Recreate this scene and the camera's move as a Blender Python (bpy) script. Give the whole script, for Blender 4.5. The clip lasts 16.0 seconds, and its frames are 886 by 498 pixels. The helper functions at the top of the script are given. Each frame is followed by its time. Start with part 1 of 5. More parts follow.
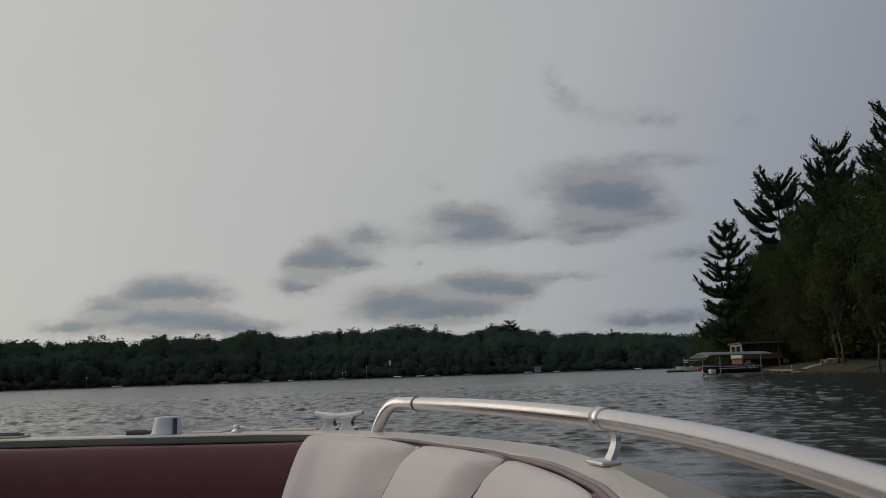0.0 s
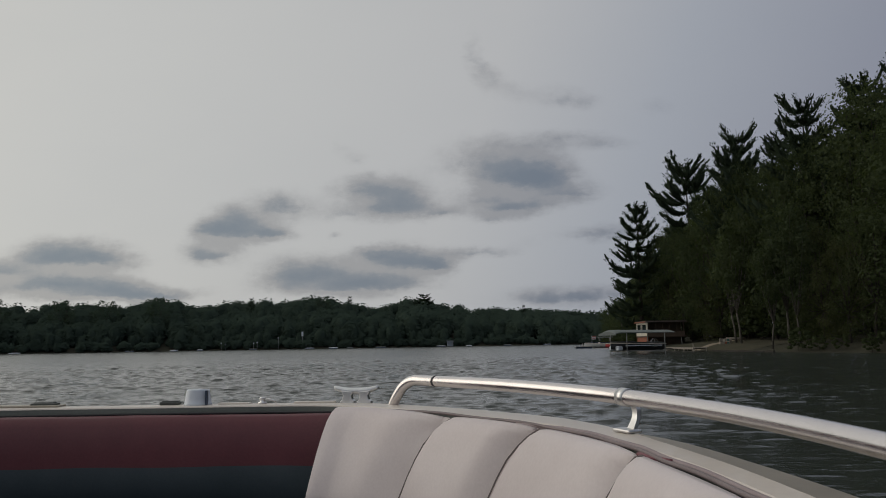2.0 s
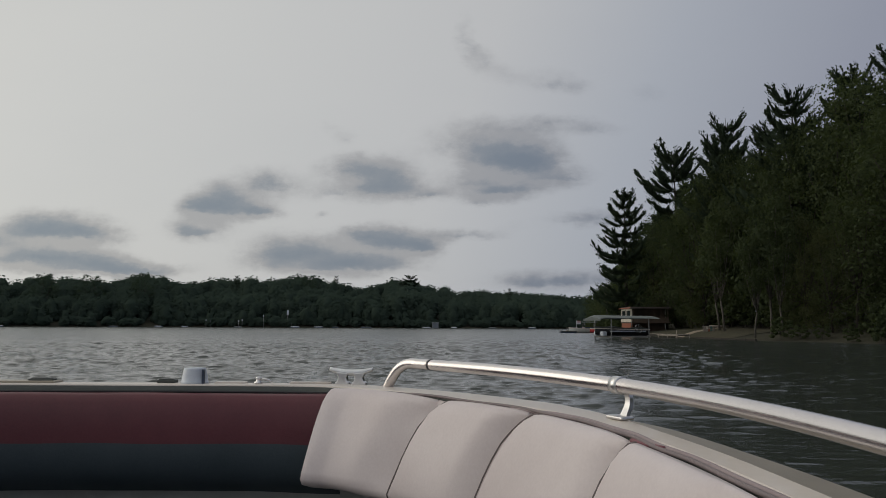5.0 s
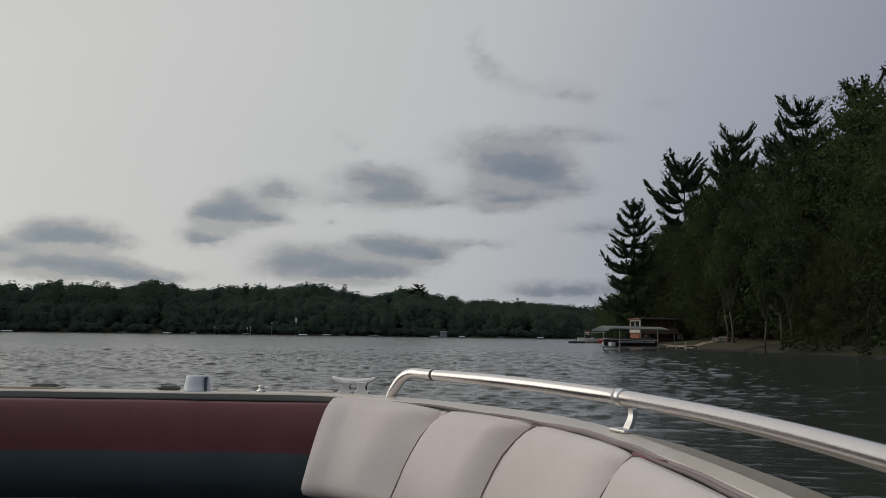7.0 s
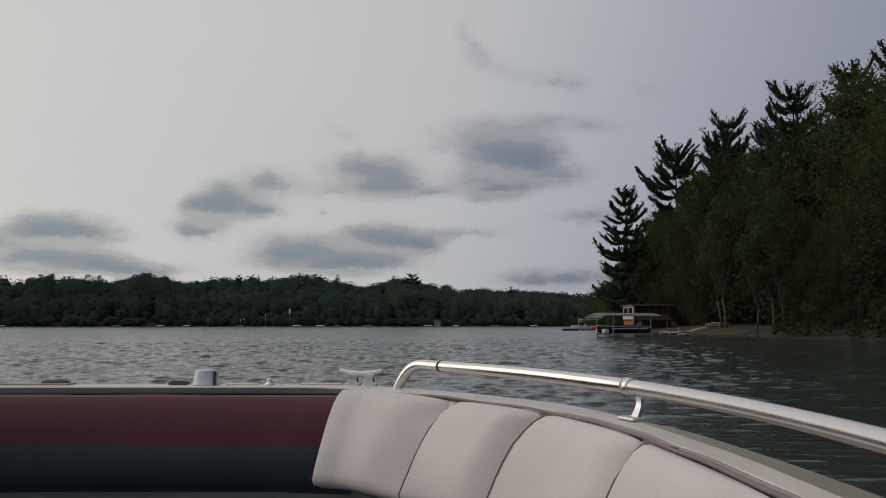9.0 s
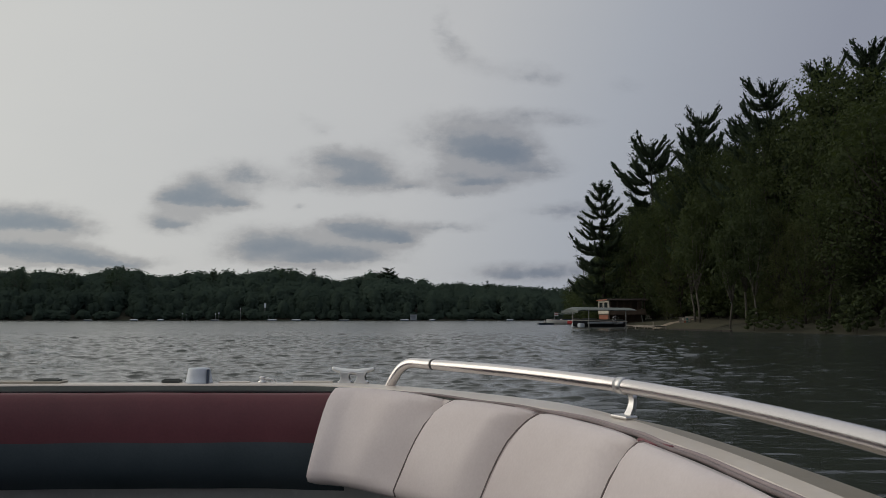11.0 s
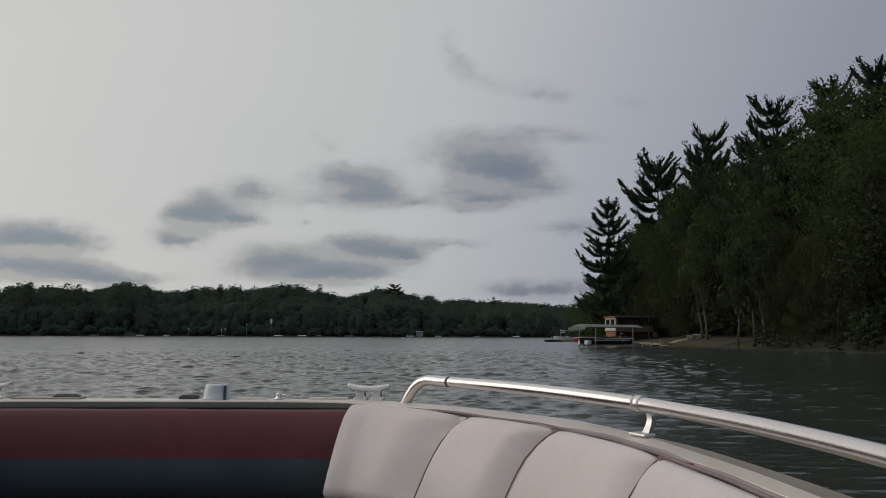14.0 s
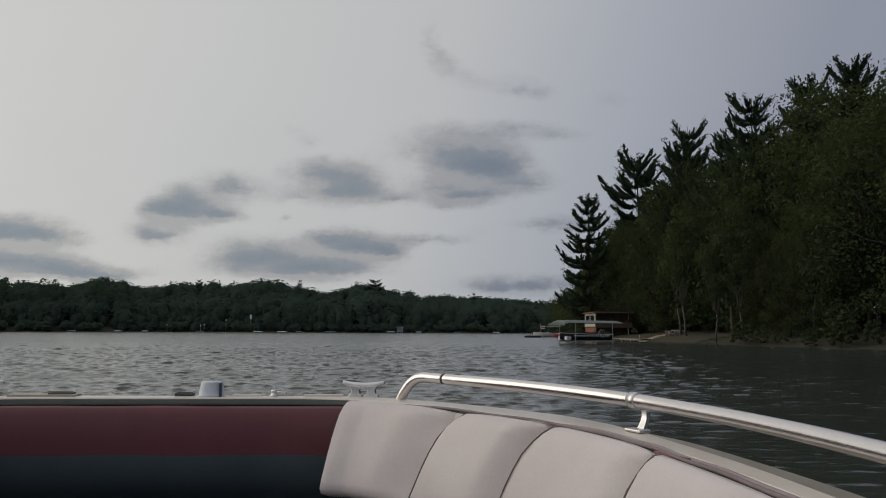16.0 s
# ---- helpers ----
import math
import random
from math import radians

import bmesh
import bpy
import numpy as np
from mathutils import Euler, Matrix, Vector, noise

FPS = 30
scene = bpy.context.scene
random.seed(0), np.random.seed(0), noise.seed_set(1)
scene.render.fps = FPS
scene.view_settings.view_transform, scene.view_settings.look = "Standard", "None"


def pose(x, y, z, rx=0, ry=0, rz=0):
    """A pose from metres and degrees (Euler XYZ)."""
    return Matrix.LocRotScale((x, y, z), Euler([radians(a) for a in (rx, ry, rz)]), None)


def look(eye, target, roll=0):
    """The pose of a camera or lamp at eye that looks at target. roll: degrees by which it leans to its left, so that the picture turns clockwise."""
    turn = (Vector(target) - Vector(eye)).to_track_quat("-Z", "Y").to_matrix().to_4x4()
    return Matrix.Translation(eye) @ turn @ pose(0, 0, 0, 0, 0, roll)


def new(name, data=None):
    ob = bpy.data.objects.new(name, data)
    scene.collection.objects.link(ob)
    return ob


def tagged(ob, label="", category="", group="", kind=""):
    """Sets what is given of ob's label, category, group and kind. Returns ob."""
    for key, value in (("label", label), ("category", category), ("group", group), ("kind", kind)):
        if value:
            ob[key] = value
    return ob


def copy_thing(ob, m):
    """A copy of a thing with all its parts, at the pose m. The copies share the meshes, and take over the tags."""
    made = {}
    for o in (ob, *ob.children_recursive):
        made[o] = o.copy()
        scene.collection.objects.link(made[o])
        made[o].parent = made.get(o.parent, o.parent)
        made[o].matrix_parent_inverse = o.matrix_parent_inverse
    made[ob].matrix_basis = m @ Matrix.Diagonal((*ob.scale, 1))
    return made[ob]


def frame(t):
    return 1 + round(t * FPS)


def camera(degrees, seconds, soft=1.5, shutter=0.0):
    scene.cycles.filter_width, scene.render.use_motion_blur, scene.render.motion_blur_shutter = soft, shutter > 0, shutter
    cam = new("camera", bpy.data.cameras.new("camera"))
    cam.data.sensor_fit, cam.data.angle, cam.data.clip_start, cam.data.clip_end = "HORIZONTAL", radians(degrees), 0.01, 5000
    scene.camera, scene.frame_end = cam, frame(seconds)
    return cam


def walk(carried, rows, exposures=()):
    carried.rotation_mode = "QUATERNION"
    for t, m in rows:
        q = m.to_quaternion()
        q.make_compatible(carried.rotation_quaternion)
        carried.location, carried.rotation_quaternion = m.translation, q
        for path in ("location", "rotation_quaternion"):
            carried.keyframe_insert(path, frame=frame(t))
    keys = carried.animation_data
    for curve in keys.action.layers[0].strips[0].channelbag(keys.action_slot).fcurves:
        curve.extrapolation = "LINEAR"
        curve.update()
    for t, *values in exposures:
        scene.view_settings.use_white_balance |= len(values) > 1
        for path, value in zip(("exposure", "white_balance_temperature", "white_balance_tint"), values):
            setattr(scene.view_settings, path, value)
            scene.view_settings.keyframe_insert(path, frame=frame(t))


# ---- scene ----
cam = camera(57.0, 16.0, soft=0.88)
walk(cam, [
    (0.0, pose(0.302, 0.418, 1.347, 98.65, 1.91, 7.00)),
    (0.5, pose(0.253, 0.326, 1.349, 98.66, 1.46, 5.88)),
    (1.0, pose(0.193, 0.234, 1.365, 97.88, 1.28, 4.40)),
    (1.5, pose(0.118, 0.137, 1.377, 96.93, 0.95, 2.69)),
    (2.0, pose(0.053, 0.062, 1.381, 96.63, 0.94, 0.91)),
    (2.5, pose(0.052, 0.051, 1.389, 96.02, 0.93, -0.28)),
    (3.0, pose(0.047, 0.047, 1.383, 95.25, -0.17, -0.69)),
    (3.5, pose(0.046, 0.045, 1.389, 95.00, -0.29, -0.59)),
    (4.0, pose(0.035, 0.035, 1.390, 95.22, -0.28, -0.35)),
    (6.5, pose(0.020, 0.019, 1.391, 95.48, -0.42, 0.08)),
    (7.0, pose(0.037, 0.037, 1.392, 95.97, -0.78, 0.44)),
    (7.5, pose(0.045, 0.045, 1.387, 96.02, -0.87, 0.85)),
    (8.0, pose(0.040, 0.040, 1.394, 95.67, -0.62, 0.93)),
    (8.5, pose(0.019, 0.019, 1.397, 95.35, -0.24, 0.50)),
    (9.0, pose(-0.000, -0.000, 1.400, 95.22, -0.00, 0.00)),
    (11.5, pose(-0.053, -0.048, 1.416, 94.78, -0.07, -1.77)),
    (12.0, pose(-0.055, -0.050, 1.411, 95.68, -0.49, -1.21)),
    (12.5, pose(-0.061, -0.055, 1.413, 94.61, -0.38, -0.87)),
    (13.0, pose(-0.071, -0.064, 1.413, 94.75, -0.51, -0.56)),
    (13.5, pose(-0.075, -0.067, 1.420, 95.36, -0.23, -0.88)),
    (14.0, pose(-0.079, -0.070, 1.418, 95.96, -0.23, -1.24)),
    (14.5, pose(-0.088, -0.078, 1.423, 94.80, -0.22, -1.56)),
    (15.0, pose(-0.101, -0.088, 1.417, 95.82, -0.25, -1.93)),
    (15.5, pose(-0.113, -0.098, 1.425, 95.49, -0.21, -2.30)),
    (16.0, pose(-0.125, -0.107, 1.424, 95.67, -0.24, -2.62)),
], exposures=[(0.0, -0.25), (1.5, -0.2), (3.0, 0.0), (16.0, 0.0)])

# ---- world, sun ----
SUN_AZ, SUN_EL = radians(-76), radians(24)          # azimuth from straight ahead, to the left
SUN = Vector((math.sin(SUN_AZ) * math.cos(SUN_EL), math.cos(SUN_AZ) * math.cos(SUN_EL), math.sin(SUN_EL)))


class Nodes:
    """Short hand for building a node tree."""

    def __init__(self, tree):
        self.tree = tree
        tree.nodes.clear()

    def add(self, kind, **settings):
        node = self.tree.nodes.new(kind)
        if "operation" in settings:
            node.operation = settings["operation"]
        if "use_clamp" in settings:
            node.use_clamp = settings["use_clamp"]
        if "data_type" in settings:
            node.data_type, node.blend_type = settings["data_type"], settings["blend_type"]
        if "interpolation_type" in settings:
            node.interpolation_type = settings["interpolation_type"]
        if "sky_type" in settings:
            node.sky_type, node.sun_disc = settings["sky_type"], settings["sun_disc"]
        return node

    def put(self, value, socket):
        if isinstance(value, bpy.types.NodeSocket):
            self.tree.links.new(value, socket)
        elif value is not None:
            socket.default_value = value

    def math(self, op, a, b=None, c=None, clamp=False):
        node = self.add("ShaderNodeMath", operation=op, use_clamp=clamp)
        for value, socket in zip((a, b, c), node.inputs):
            self.put(value, socket)
        return node.outputs[0]

    def vec(self, op, a, b=None):
        node = self.add("ShaderNodeVectorMath", operation=op)
        self.put(a, node.inputs[0])
        self.put(b, node.inputs[1])
        return node.outputs["Value"] if op in ("DOT_PRODUCT", "LENGTH") else node.outputs[0]

    def noise(self, vector, scale, detail=3.0, rough=0.55, warp=0.0):
        node = self.add("ShaderNodeTexNoise")
        self.put(vector, node.inputs["Vector"])
        node.inputs["Scale"].default_value = scale
        node.inputs["Detail"].default_value = detail
        node.inputs["Roughness"].default_value = rough
        node.inputs["Distortion"].default_value = warp
        return node.outputs["Fac"], node.outputs["Color"]

    def ramp(self, value, stops, smooth=False):
        node = self.add("ShaderNodeValToRGB")
        node.color_ramp.interpolation = "EASE" if smooth else "LINEAR"
        els = node.color_ramp.elements
        while len(els) < len(stops):
            els.new(0.5)
        for el, (at, col) in zip(els, stops):
            el.position = at
            el.color = (*col, 1) if len(col) == 3 else col
        self.put(value, node.inputs[0])
        return node.outputs[0]

    def mix(self, fac, a, b, blend="MIX"):
        node = self.add("ShaderNodeMix", data_type="RGBA", blend_type=blend)
        self.put(fac, node.inputs[0])
        self.put(a, node.inputs[6])
        self.put(b, node.inputs[7])
        return node.outputs[2]

    def span(self, value, a, b, c=0.0, d=1.0):
        node = self.add("ShaderNodeMapRange", interpolation_type="SMOOTHSTEP")
        for v, i in zip((value, a, b, c, d), range(5)):
            self.put(v, node.inputs[i])
        return node.outputs[0]


def build_sky():
    world = bpy.data.worlds.new("world")
    world.use_nodes = True
    scene.world = world
    n = Nodes(world.node_tree)
    way = n.add("ShaderNodeTexCoord").outputs["Generated"]
    part_xyz = n.add("ShaderNodeSeparateXYZ")
    n.put(way, part_xyz.inputs[0])
    x, y, z = part_xyz.outputs
    # hazy veil, brightest round the hidden sun
    glow = n.vec("DOT_PRODUCT", way, tuple(SUN))
    veil = n.ramp(n.math("MULTIPLY_ADD", glow, 0.5, 0.5), HAZE)
    sky = n.add("ShaderNodeTexSky", sky_type="NISHITA", sun_disc=False)
    sky.sun_elevation, sky.sun_rotation = SUN_EL, SUN_AZ
    sky.air_density, sky.dust_density = 1.0, 3.0
    base = n.mix(1.0, veil, n.mix(1.0, sky.outputs[0], (SKY_PART,) * 3 + (1,), "MULTIPLY"), "ADD")
    # a flat chart of the sky ahead: u to the right, v up
    deep = n.math("MAXIMUM", n.math("ABSOLUTE", y), 0.04)
    u, v = n.math("DIVIDE", x, deep), n.math("DIVIDE", z, deep)
    chart = n.add("ShaderNodeCombineXYZ")
    n.put(u, chart.inputs[0])
    n.put(n.math("MULTIPLY", v, 2.2), chart.inputs[1])
    n.put(n.math("SIGN", y), chart.inputs[2])
    _, warp = n.noise(chart.outputs[0], 9.0, 5.0, 0.6)
    sep = n.add("ShaderNodeSeparateXYZ")
    n.put(n.vec("SUBTRACT", warp, (0.5, 0.5, 0.5)), sep.inputs[0])
    _, curl = n.noise(chart.outputs[0], 42.0, 4.0, 0.65)
    sep2 = n.add("ShaderNodeSeparateXYZ")
    n.put(n.vec("SUBTRACT", curl, (0.5, 0.5, 0.5)), sep2.inputs[0])
    uw = n.math("MULTIPLY_ADD", sep2.outputs[0], 0.020, n.math("MULTIPLY_ADD", sep.outputs[0], 0.060, u))
    vw = n.math("MULTIPLY_ADD", sep2.outputs[1], 0.011, n.math("MULTIPLY_ADD", sep.outputs[1], 0.022, v))
    ahead = n.math("GREATER_THAN", y, 0.0)
    total, veil_cloud = 0.0, 0.0
    for cu, cv, ru, rv, dark in CLOUDS:
        # a pale ragged top, and below it a darker flat-bottomed base
        du = n.math("MULTIPLY", n.math("SUBTRACT", uw, cu), 1 / ru)
        dv = n.math("MULTIPLY", n.math("SUBTRACT", vw, cv - rv * 0.25), 1 / rv)
        base_v = n.math("MAXIMUM", n.math("MULTIPLY", dv, 0.80), n.math("MULTIPLY", dv, -1.6))
        u2 = n.math("MULTIPLY", du, du)
        r2 = n.math("MULTIPLY_ADD", base_v, base_v, u2)
        total = n.math("MULTIPLY_ADD", n.math("EXPONENT", n.math("MULTIPLY", r2, -1.35)), dark, total)
        top_v = n.math("MULTIPLY_ADD", dv, 0.66, -0.20)
        r3 = n.math("MULTIPLY_ADD", top_v, top_v, n.math("MULTIPLY", u2, 0.62))
        veil_cloud = n.math("MULTIPLY_ADD", n.math("EXPONENT", n.math("MULTIPLY", r3, -1.2)), min(0.58, dark * 0.72), veil_cloud)
    round_chart = n.add("ShaderNodeCombineXYZ")
    n.put(u, round_chart.inputs[0])
    n.put(n.math("MULTIPLY", v, 1.35), round_chart.inputs[1])
    puffs, _ = n.noise(round_chart.outputs[0], 21.0, 7.0, 0.64)
    tear = n.math("MULTIPLY_ADD", puffs, 2.0, -1.0)
    # the rest of the sky carries the same scattered cloud
    far_cloud, _ = n.noise(chart.outputs[0], 3.5, 5.0, 0.55)
    rest = n.math("MULTIPLY", n.span(far_cloud, 0.55, 0.75), n.math("SUBTRACT", 1.0, ahead))
    body = n.math("MULTIPLY", n.math("MULTIPLY_ADD", tear, n.math("MULTIPLY_ADD", total, 0.46, 0.20), total), ahead)
    cover = n.math("ADD", n.math("MULTIPLY_ADD", n.span(body, 0.19, 0.62), 0.62, n.math("MULTIPLY", n.span(body, 0.35, 1.15), 0.38)), n.math("MULTIPLY", rest, 0.5))
    cover = n.math("MULTIPLY", cover, n.span(z, 0.0, 0.02))
    thin = n.math("MULTIPLY_ADD", tear, n.math("MULTIPLY", n.math("MULTIPLY", veil_cloud, 2.2, clamp=True), 0.40), veil_cloud)
    ragged = n.math("MULTIPLY", n.span(thin, 0.07, 0.48), n.math("MULTIPLY", ahead, n.span(z, 0.0, 0.02)))
    topped = n.mix(ragged, base, n.mix(1.0, base, (0.70, 0.70, 0.715, 1), "MULTIPLY"))
    shade = n.mix(cover, topped, n.mix(1.0, base, CLOUD_TONE, "MULTIPLY"))
    faint, _ = n.noise(chart.outputs[0], 2.2, 4.0, 0.6)
    shade = n.mix(n.math("MULTIPLY", n.span(faint, 0.4, 0.75), 0.08), shade, n.mix(1.0, shade, (0.7, 0.74, 0.8, 1), "MULTIPLY"))
    back = n.add("ShaderNodeBackground")
    n.put(shade, back.inputs[0])
    back.inputs[1].default_value = 1.0
    out = n.add("ShaderNodeOutputWorld")
    n.put(back.outputs[0], out.inputs[0])


HAZE = [(0.0, (0.17, 0.185, 0.23)), (0.25, (0.20, 0.22, 0.28)), (0.455, (0.26, 0.276, 0.332)), (0.55, (0.352, 0.373, 0.416)),
        (0.645, (0.468, 0.473, 0.480)), (0.835, (0.562, 0.562, 0.542)), (1.0, (0.66, 0.64, 0.58))]
SKY_PART = 0.006
CLOUD_TONE = (0.415, 0.475, 0.55, 1)
CLOUDS = []


def cloud(px, py, rx, ry, dark):
    """One cloud of the chart: hundredths of the way ahead, to the right and up."""
    CLOUDS.append((px / 100, py / 100, rx / 84, ry / 86, dark))


cloud(6.9, 21.4, 3.8, 1.8, 0.85)
cloud(10.7, 20.3, 3.7, 1.4, 0.95)
cloud(14.5, 18.4, 3.3, 0.9, 0.5)
cloud(7.7, 16.9, 3.7, 0.9, 0.8)
cloud(3.8, 18.1, 2.8, 0.7, 0.35)
cloud(0.8, 22.7, 4.9, 1.7, 0.22)
cloud(6.7, 24.9, 5.0, 1.1, 0.18)
cloud(12.0, 24.6, 4.3, 1.0, 0.16)
cloud(-6.9, 17.7, 3.5, 1.6, 0.9)
cloud(-10.5, 19.5, 3.3, 1.2, 0.6)
cloud(-1.8, 16.3, 3.1, 0.6, 0.4)
cloud(-13.9, 16.3, 3.3, 0.9, 0.36)
cloud(-21.1, 17.6, 2.8, 1.5, 0.5)
cloud(-26.9, 15.1, 2.9, 1.6, 0.95)
cloud(-30.2, 14.8, 1.9, 0.9, 0.5)
cloud(-23.2, 14.1, 2.1, 0.6, 0.75)
cloud(-30.3, 11.6, 3.0, 1.0, 0.68)
cloud(-5.9, 10.6, 4.0, 1.1, 0.95)
cloud(-9.7, 11.2, 2.1, 0.6, 0.55)
cloud(-2.2, 10.0, 1.8, 0.6, 0.7)
cloud(3.1, 11.4, 3.8, 0.5, 0.42)
cloud(-18.1, 9.0, 4.0, 1.4, 0.9)
cloud(-10.4, 7.7, 5.7, 1.2, 1.05)
cloud(-21.0, 7.3, 3.3, 0.9, 0.35)
cloud(-15.2, 6.8, 3.1, 0.6, 0.45)
cloud(-49.0, 11.8, 4.8, 1.3, 1.05)
cloud(-43.5, 11.1, 2.6, 0.8, 0.7)
cloud(-44.0, 7.7, 4.6, 0.9, 0.75)
cloud(-38.0, 6.6, 4.5, 0.6, 0.55)
cloud(-40.8, 10.3, 2.2, 0.5, 0.32)
cloud(-50.0, 8.4, 4.4, 1.2, 0.85)
cloud(-41.7, 6.8, 6.4, 0.6, 0.6)
cloud(13.9, 5.5, 6.4, 1.0, 0.62)
cloud(3.2, 36.4, 1.1, 2.8, 0.3)
cloud(4.6, 33.2, 1.8, 1.3, 0.3)
cloud(7.7, 31.5, 2.1, 0.9, 0.22)
cloud(14.0, 30.4, 3.3, 1.2, 0.36)
cloud(17.3, 29.5, 2.1, 0.7, 0.22)
cloud(25.4, 29.1, 2.4, 0.9, 0.26)
cloud(15.4, 13.0, 3.5, 0.6, 0.28)
cloud(19.8, 13.3, 2.8, 0.8, 0.38)
cloud(19.4, 24.4, 3.1, 0.6, 0.34)
cloud(15.5, 25.5, 3.6, 0.6, 0.2)
cloud(-13.7, 24.9, 1.4, 0.7, 0.22)
cloud(-11.8, 23.5, 1.3, 0.6, 0.24)
cloud(-15.3, 13.5, 1.0, 0.3, 0.32)
cloud(5.6, 15.2, 3.1, 0.6, 0.32)
cloud(9.8, 12.3, 1.8, 0.6, 0.14)
cloud(-56.0, 10.1, 3.7, 0.9, 0.55)
cloud(-60.6, 7.5, 4.7, 0.8, 0.6)
build_sky()
sun_data = bpy.data.lights.new("sun", "SUN")
sun_data.energy, sun_data.angle, sun_data.color = 0.5, radians(50), (1.0, 0.93, 0.84)
sun = new("sun", sun_data)
sun.matrix_world = look(SUN * 50, (0, 0, 0))


# ---- materials ----
def material(name, build):
    mat = bpy.data.materials.new(name)
    mat.use_nodes = True
    n = Nodes(mat.node_tree)
    out = n.add("ShaderNodeOutputMaterial")
    n.put(build(n), out.inputs[0])
    return mat


def shiny(n, colour, rough=0.5, metal=0.0, bump=None, strength=0.2, dist=0.01, ior=1.45, coat=0.0):
    p = n.add("ShaderNodeBsdfPrincipled")
    n.put((*colour, 1) if isinstance(colour, tuple) and len(colour) == 3 else colour, p.inputs["Base Color"])
    n.put(rough, p.inputs["Roughness"])
    p.inputs["Metallic"].default_value = metal
    p.inputs["IOR"].default_value = ior
    p.inputs["Coat Weight"].default_value = coat
    if bump is not None:
        b = n.add("ShaderNodeBump")
        b.inputs["Strength"].default_value = strength
        b.inputs["Distance"].default_value = dist
        n.put(bump, b.inputs["Height"])
        n.put(b.outputs[0], p.inputs["Normal"])
    return p.outputs[0]


def worn(name, dark, light, scale=3.0, fine=60.0, rough=0.6, metal=0.0, bump=0.2, dist=0.004, coat=0.0, stretch=(1, 1, 1), vary=0.16):
    """A surface whose colour wanders between two tones, with fine grain."""
    def build(n):
        at = n.vec("MULTIPLY", n.add("ShaderNodeTexCoord").outputs["Object"], stretch)
        big, _ = n.noise(at, scale, 4.0, 0.6)
        small, _ = n.noise(at, fine, 3.0, 0.6)
        both = n.math("ADD", n.math("MULTIPLY", big, 0.65), n.math("MULTIPLY", small, 0.35))
        col = n.ramp(both, [(0.3, dark), (0.7, light)])
        rg = n.math("MULTIPLY_ADD", small, vary, rough - vary / 2)
        return shiny(n, col, rg, metal, small, bump, dist, coat=coat)
    return material(name, build)


def leafy(name, dark, light, through_light=0.3):
    def build(n):
        info = n.add("ShaderNodeObjectInfo").outputs["Random"]
        geo = n.add("ShaderNodeNewGeometry")
        at = geo.outputs["Position"]
        patch, _ = n.noise(at, 0.35, 3.0, 0.6)
        mixv = n.math("ADD", n.math("MULTIPLY", geo.outputs["Random Per Island"], 0.22),
                      n.math("ADD", n.math("MULTIPLY", info, 0.35), n.math("MULTIPLY", patch, 0.5)))
        col = n.ramp(mixv, [(0.15, dark), (0.9, light)])
        d = n.add("ShaderNodeBsdfDiffuse")
        n.put(col, d.inputs[0])
        tr = n.add("ShaderNodeBsdfTranslucent")
        n.put(n.mix(1.0, col, (1.1, 1.2, 0.5, 1), "MULTIPLY"), tr.inputs[0])
        m = n.add("ShaderNodeMixShader")
        m.inputs[0].default_value = through_light
        n.put(d.outputs[0], m.inputs[1])
        n.put(tr.outputs[0], m.inputs[2])
        return m.outputs[0]
    return material(name, build)


def water_build(n):
    at = n.add("ShaderNodeNewGeometry").outputs["Position"]
    turned = n.vec("MULTIPLY", at, (0.5, 1.25, 1.0))
    a, _ = n.noise(turned, 2.2, 2.0, 0.5, 0.2)
    b, _ = n.noise(turned, 11.0, 3.0, 0.6, 0.2)
    gust, _ = n.noise(at, 0.05, 2.0, 0.5)
    crest = n.math("POWER", n.math("SUBTRACT", 1.0, n.math("ABSOLUTE", n.math("MULTIPLY_ADD", a, 2.0, -1.0))), 2.0)
    h = n.math("ADD", n.math("MULTIPLY", crest, 0.26), n.math("MULTIPLY", b, 0.36))
    h = n.math("MULTIPLY", h, n.span(gust, 0.3, 0.7, 0.6, 1.15))
    # the sheet's own waves end some way out; from there on the gloss stands for the chop
    away = n.vec("LENGTH", at)
    rough = n.span(away, 8.0, 110.0, 0.06, 0.21)
    return shiny(n, (0.046, 0.054, 0.049), rough, 0.0, h, 1.0, 0.024, ior=1.333)


M_WATER = material("lake_water", water_build)
M_VINYL = worn("white_vinyl", (0.63, 0.555, 0.545), (0.75, 0.675, 0.665), 4, 140, 0.36, bump=0.04, dist=0.002)
M_PIPING = worn("grey_piping", (0.16, 0.13, 0.13), (0.26, 0.21, 0.21), 9, 90, 0.5)
M_STITCH = worn("stitched_seam", (0.13, 0.108, 0.106), (0.20, 0.165, 0.16), 20, 150, 0.7)
M_WELT = worn("mauve_piping", (0.26, 0.20, 0.205), (0.38, 0.31, 0.31), 9, 90, 0.5)
M_MAROON = worn("maroon_piping", (0.15, 0.045, 0.06), (0.24, 0.09, 0.105), 9, 90, 0.5)
M_RED = worn("red_vinyl", (0.098, 0.022, 0.031), (0.148, 0.037, 0.048), 5, 120, 0.38, bump=0.15, dist=0.002)
M_SLATE = worn("slate_vinyl", (0.040, 0.057, 0.068), (0.064, 0.084, 0.097), 5, 120, 0.45, bump=0.15, dist=0.002)
M_GEL = worn("cream_gelcoat", (0.63, 0.565, 0.50), (0.75, 0.68, 0.605), 2.5, 50, 0.45, bump=0.05, coat=0.2)
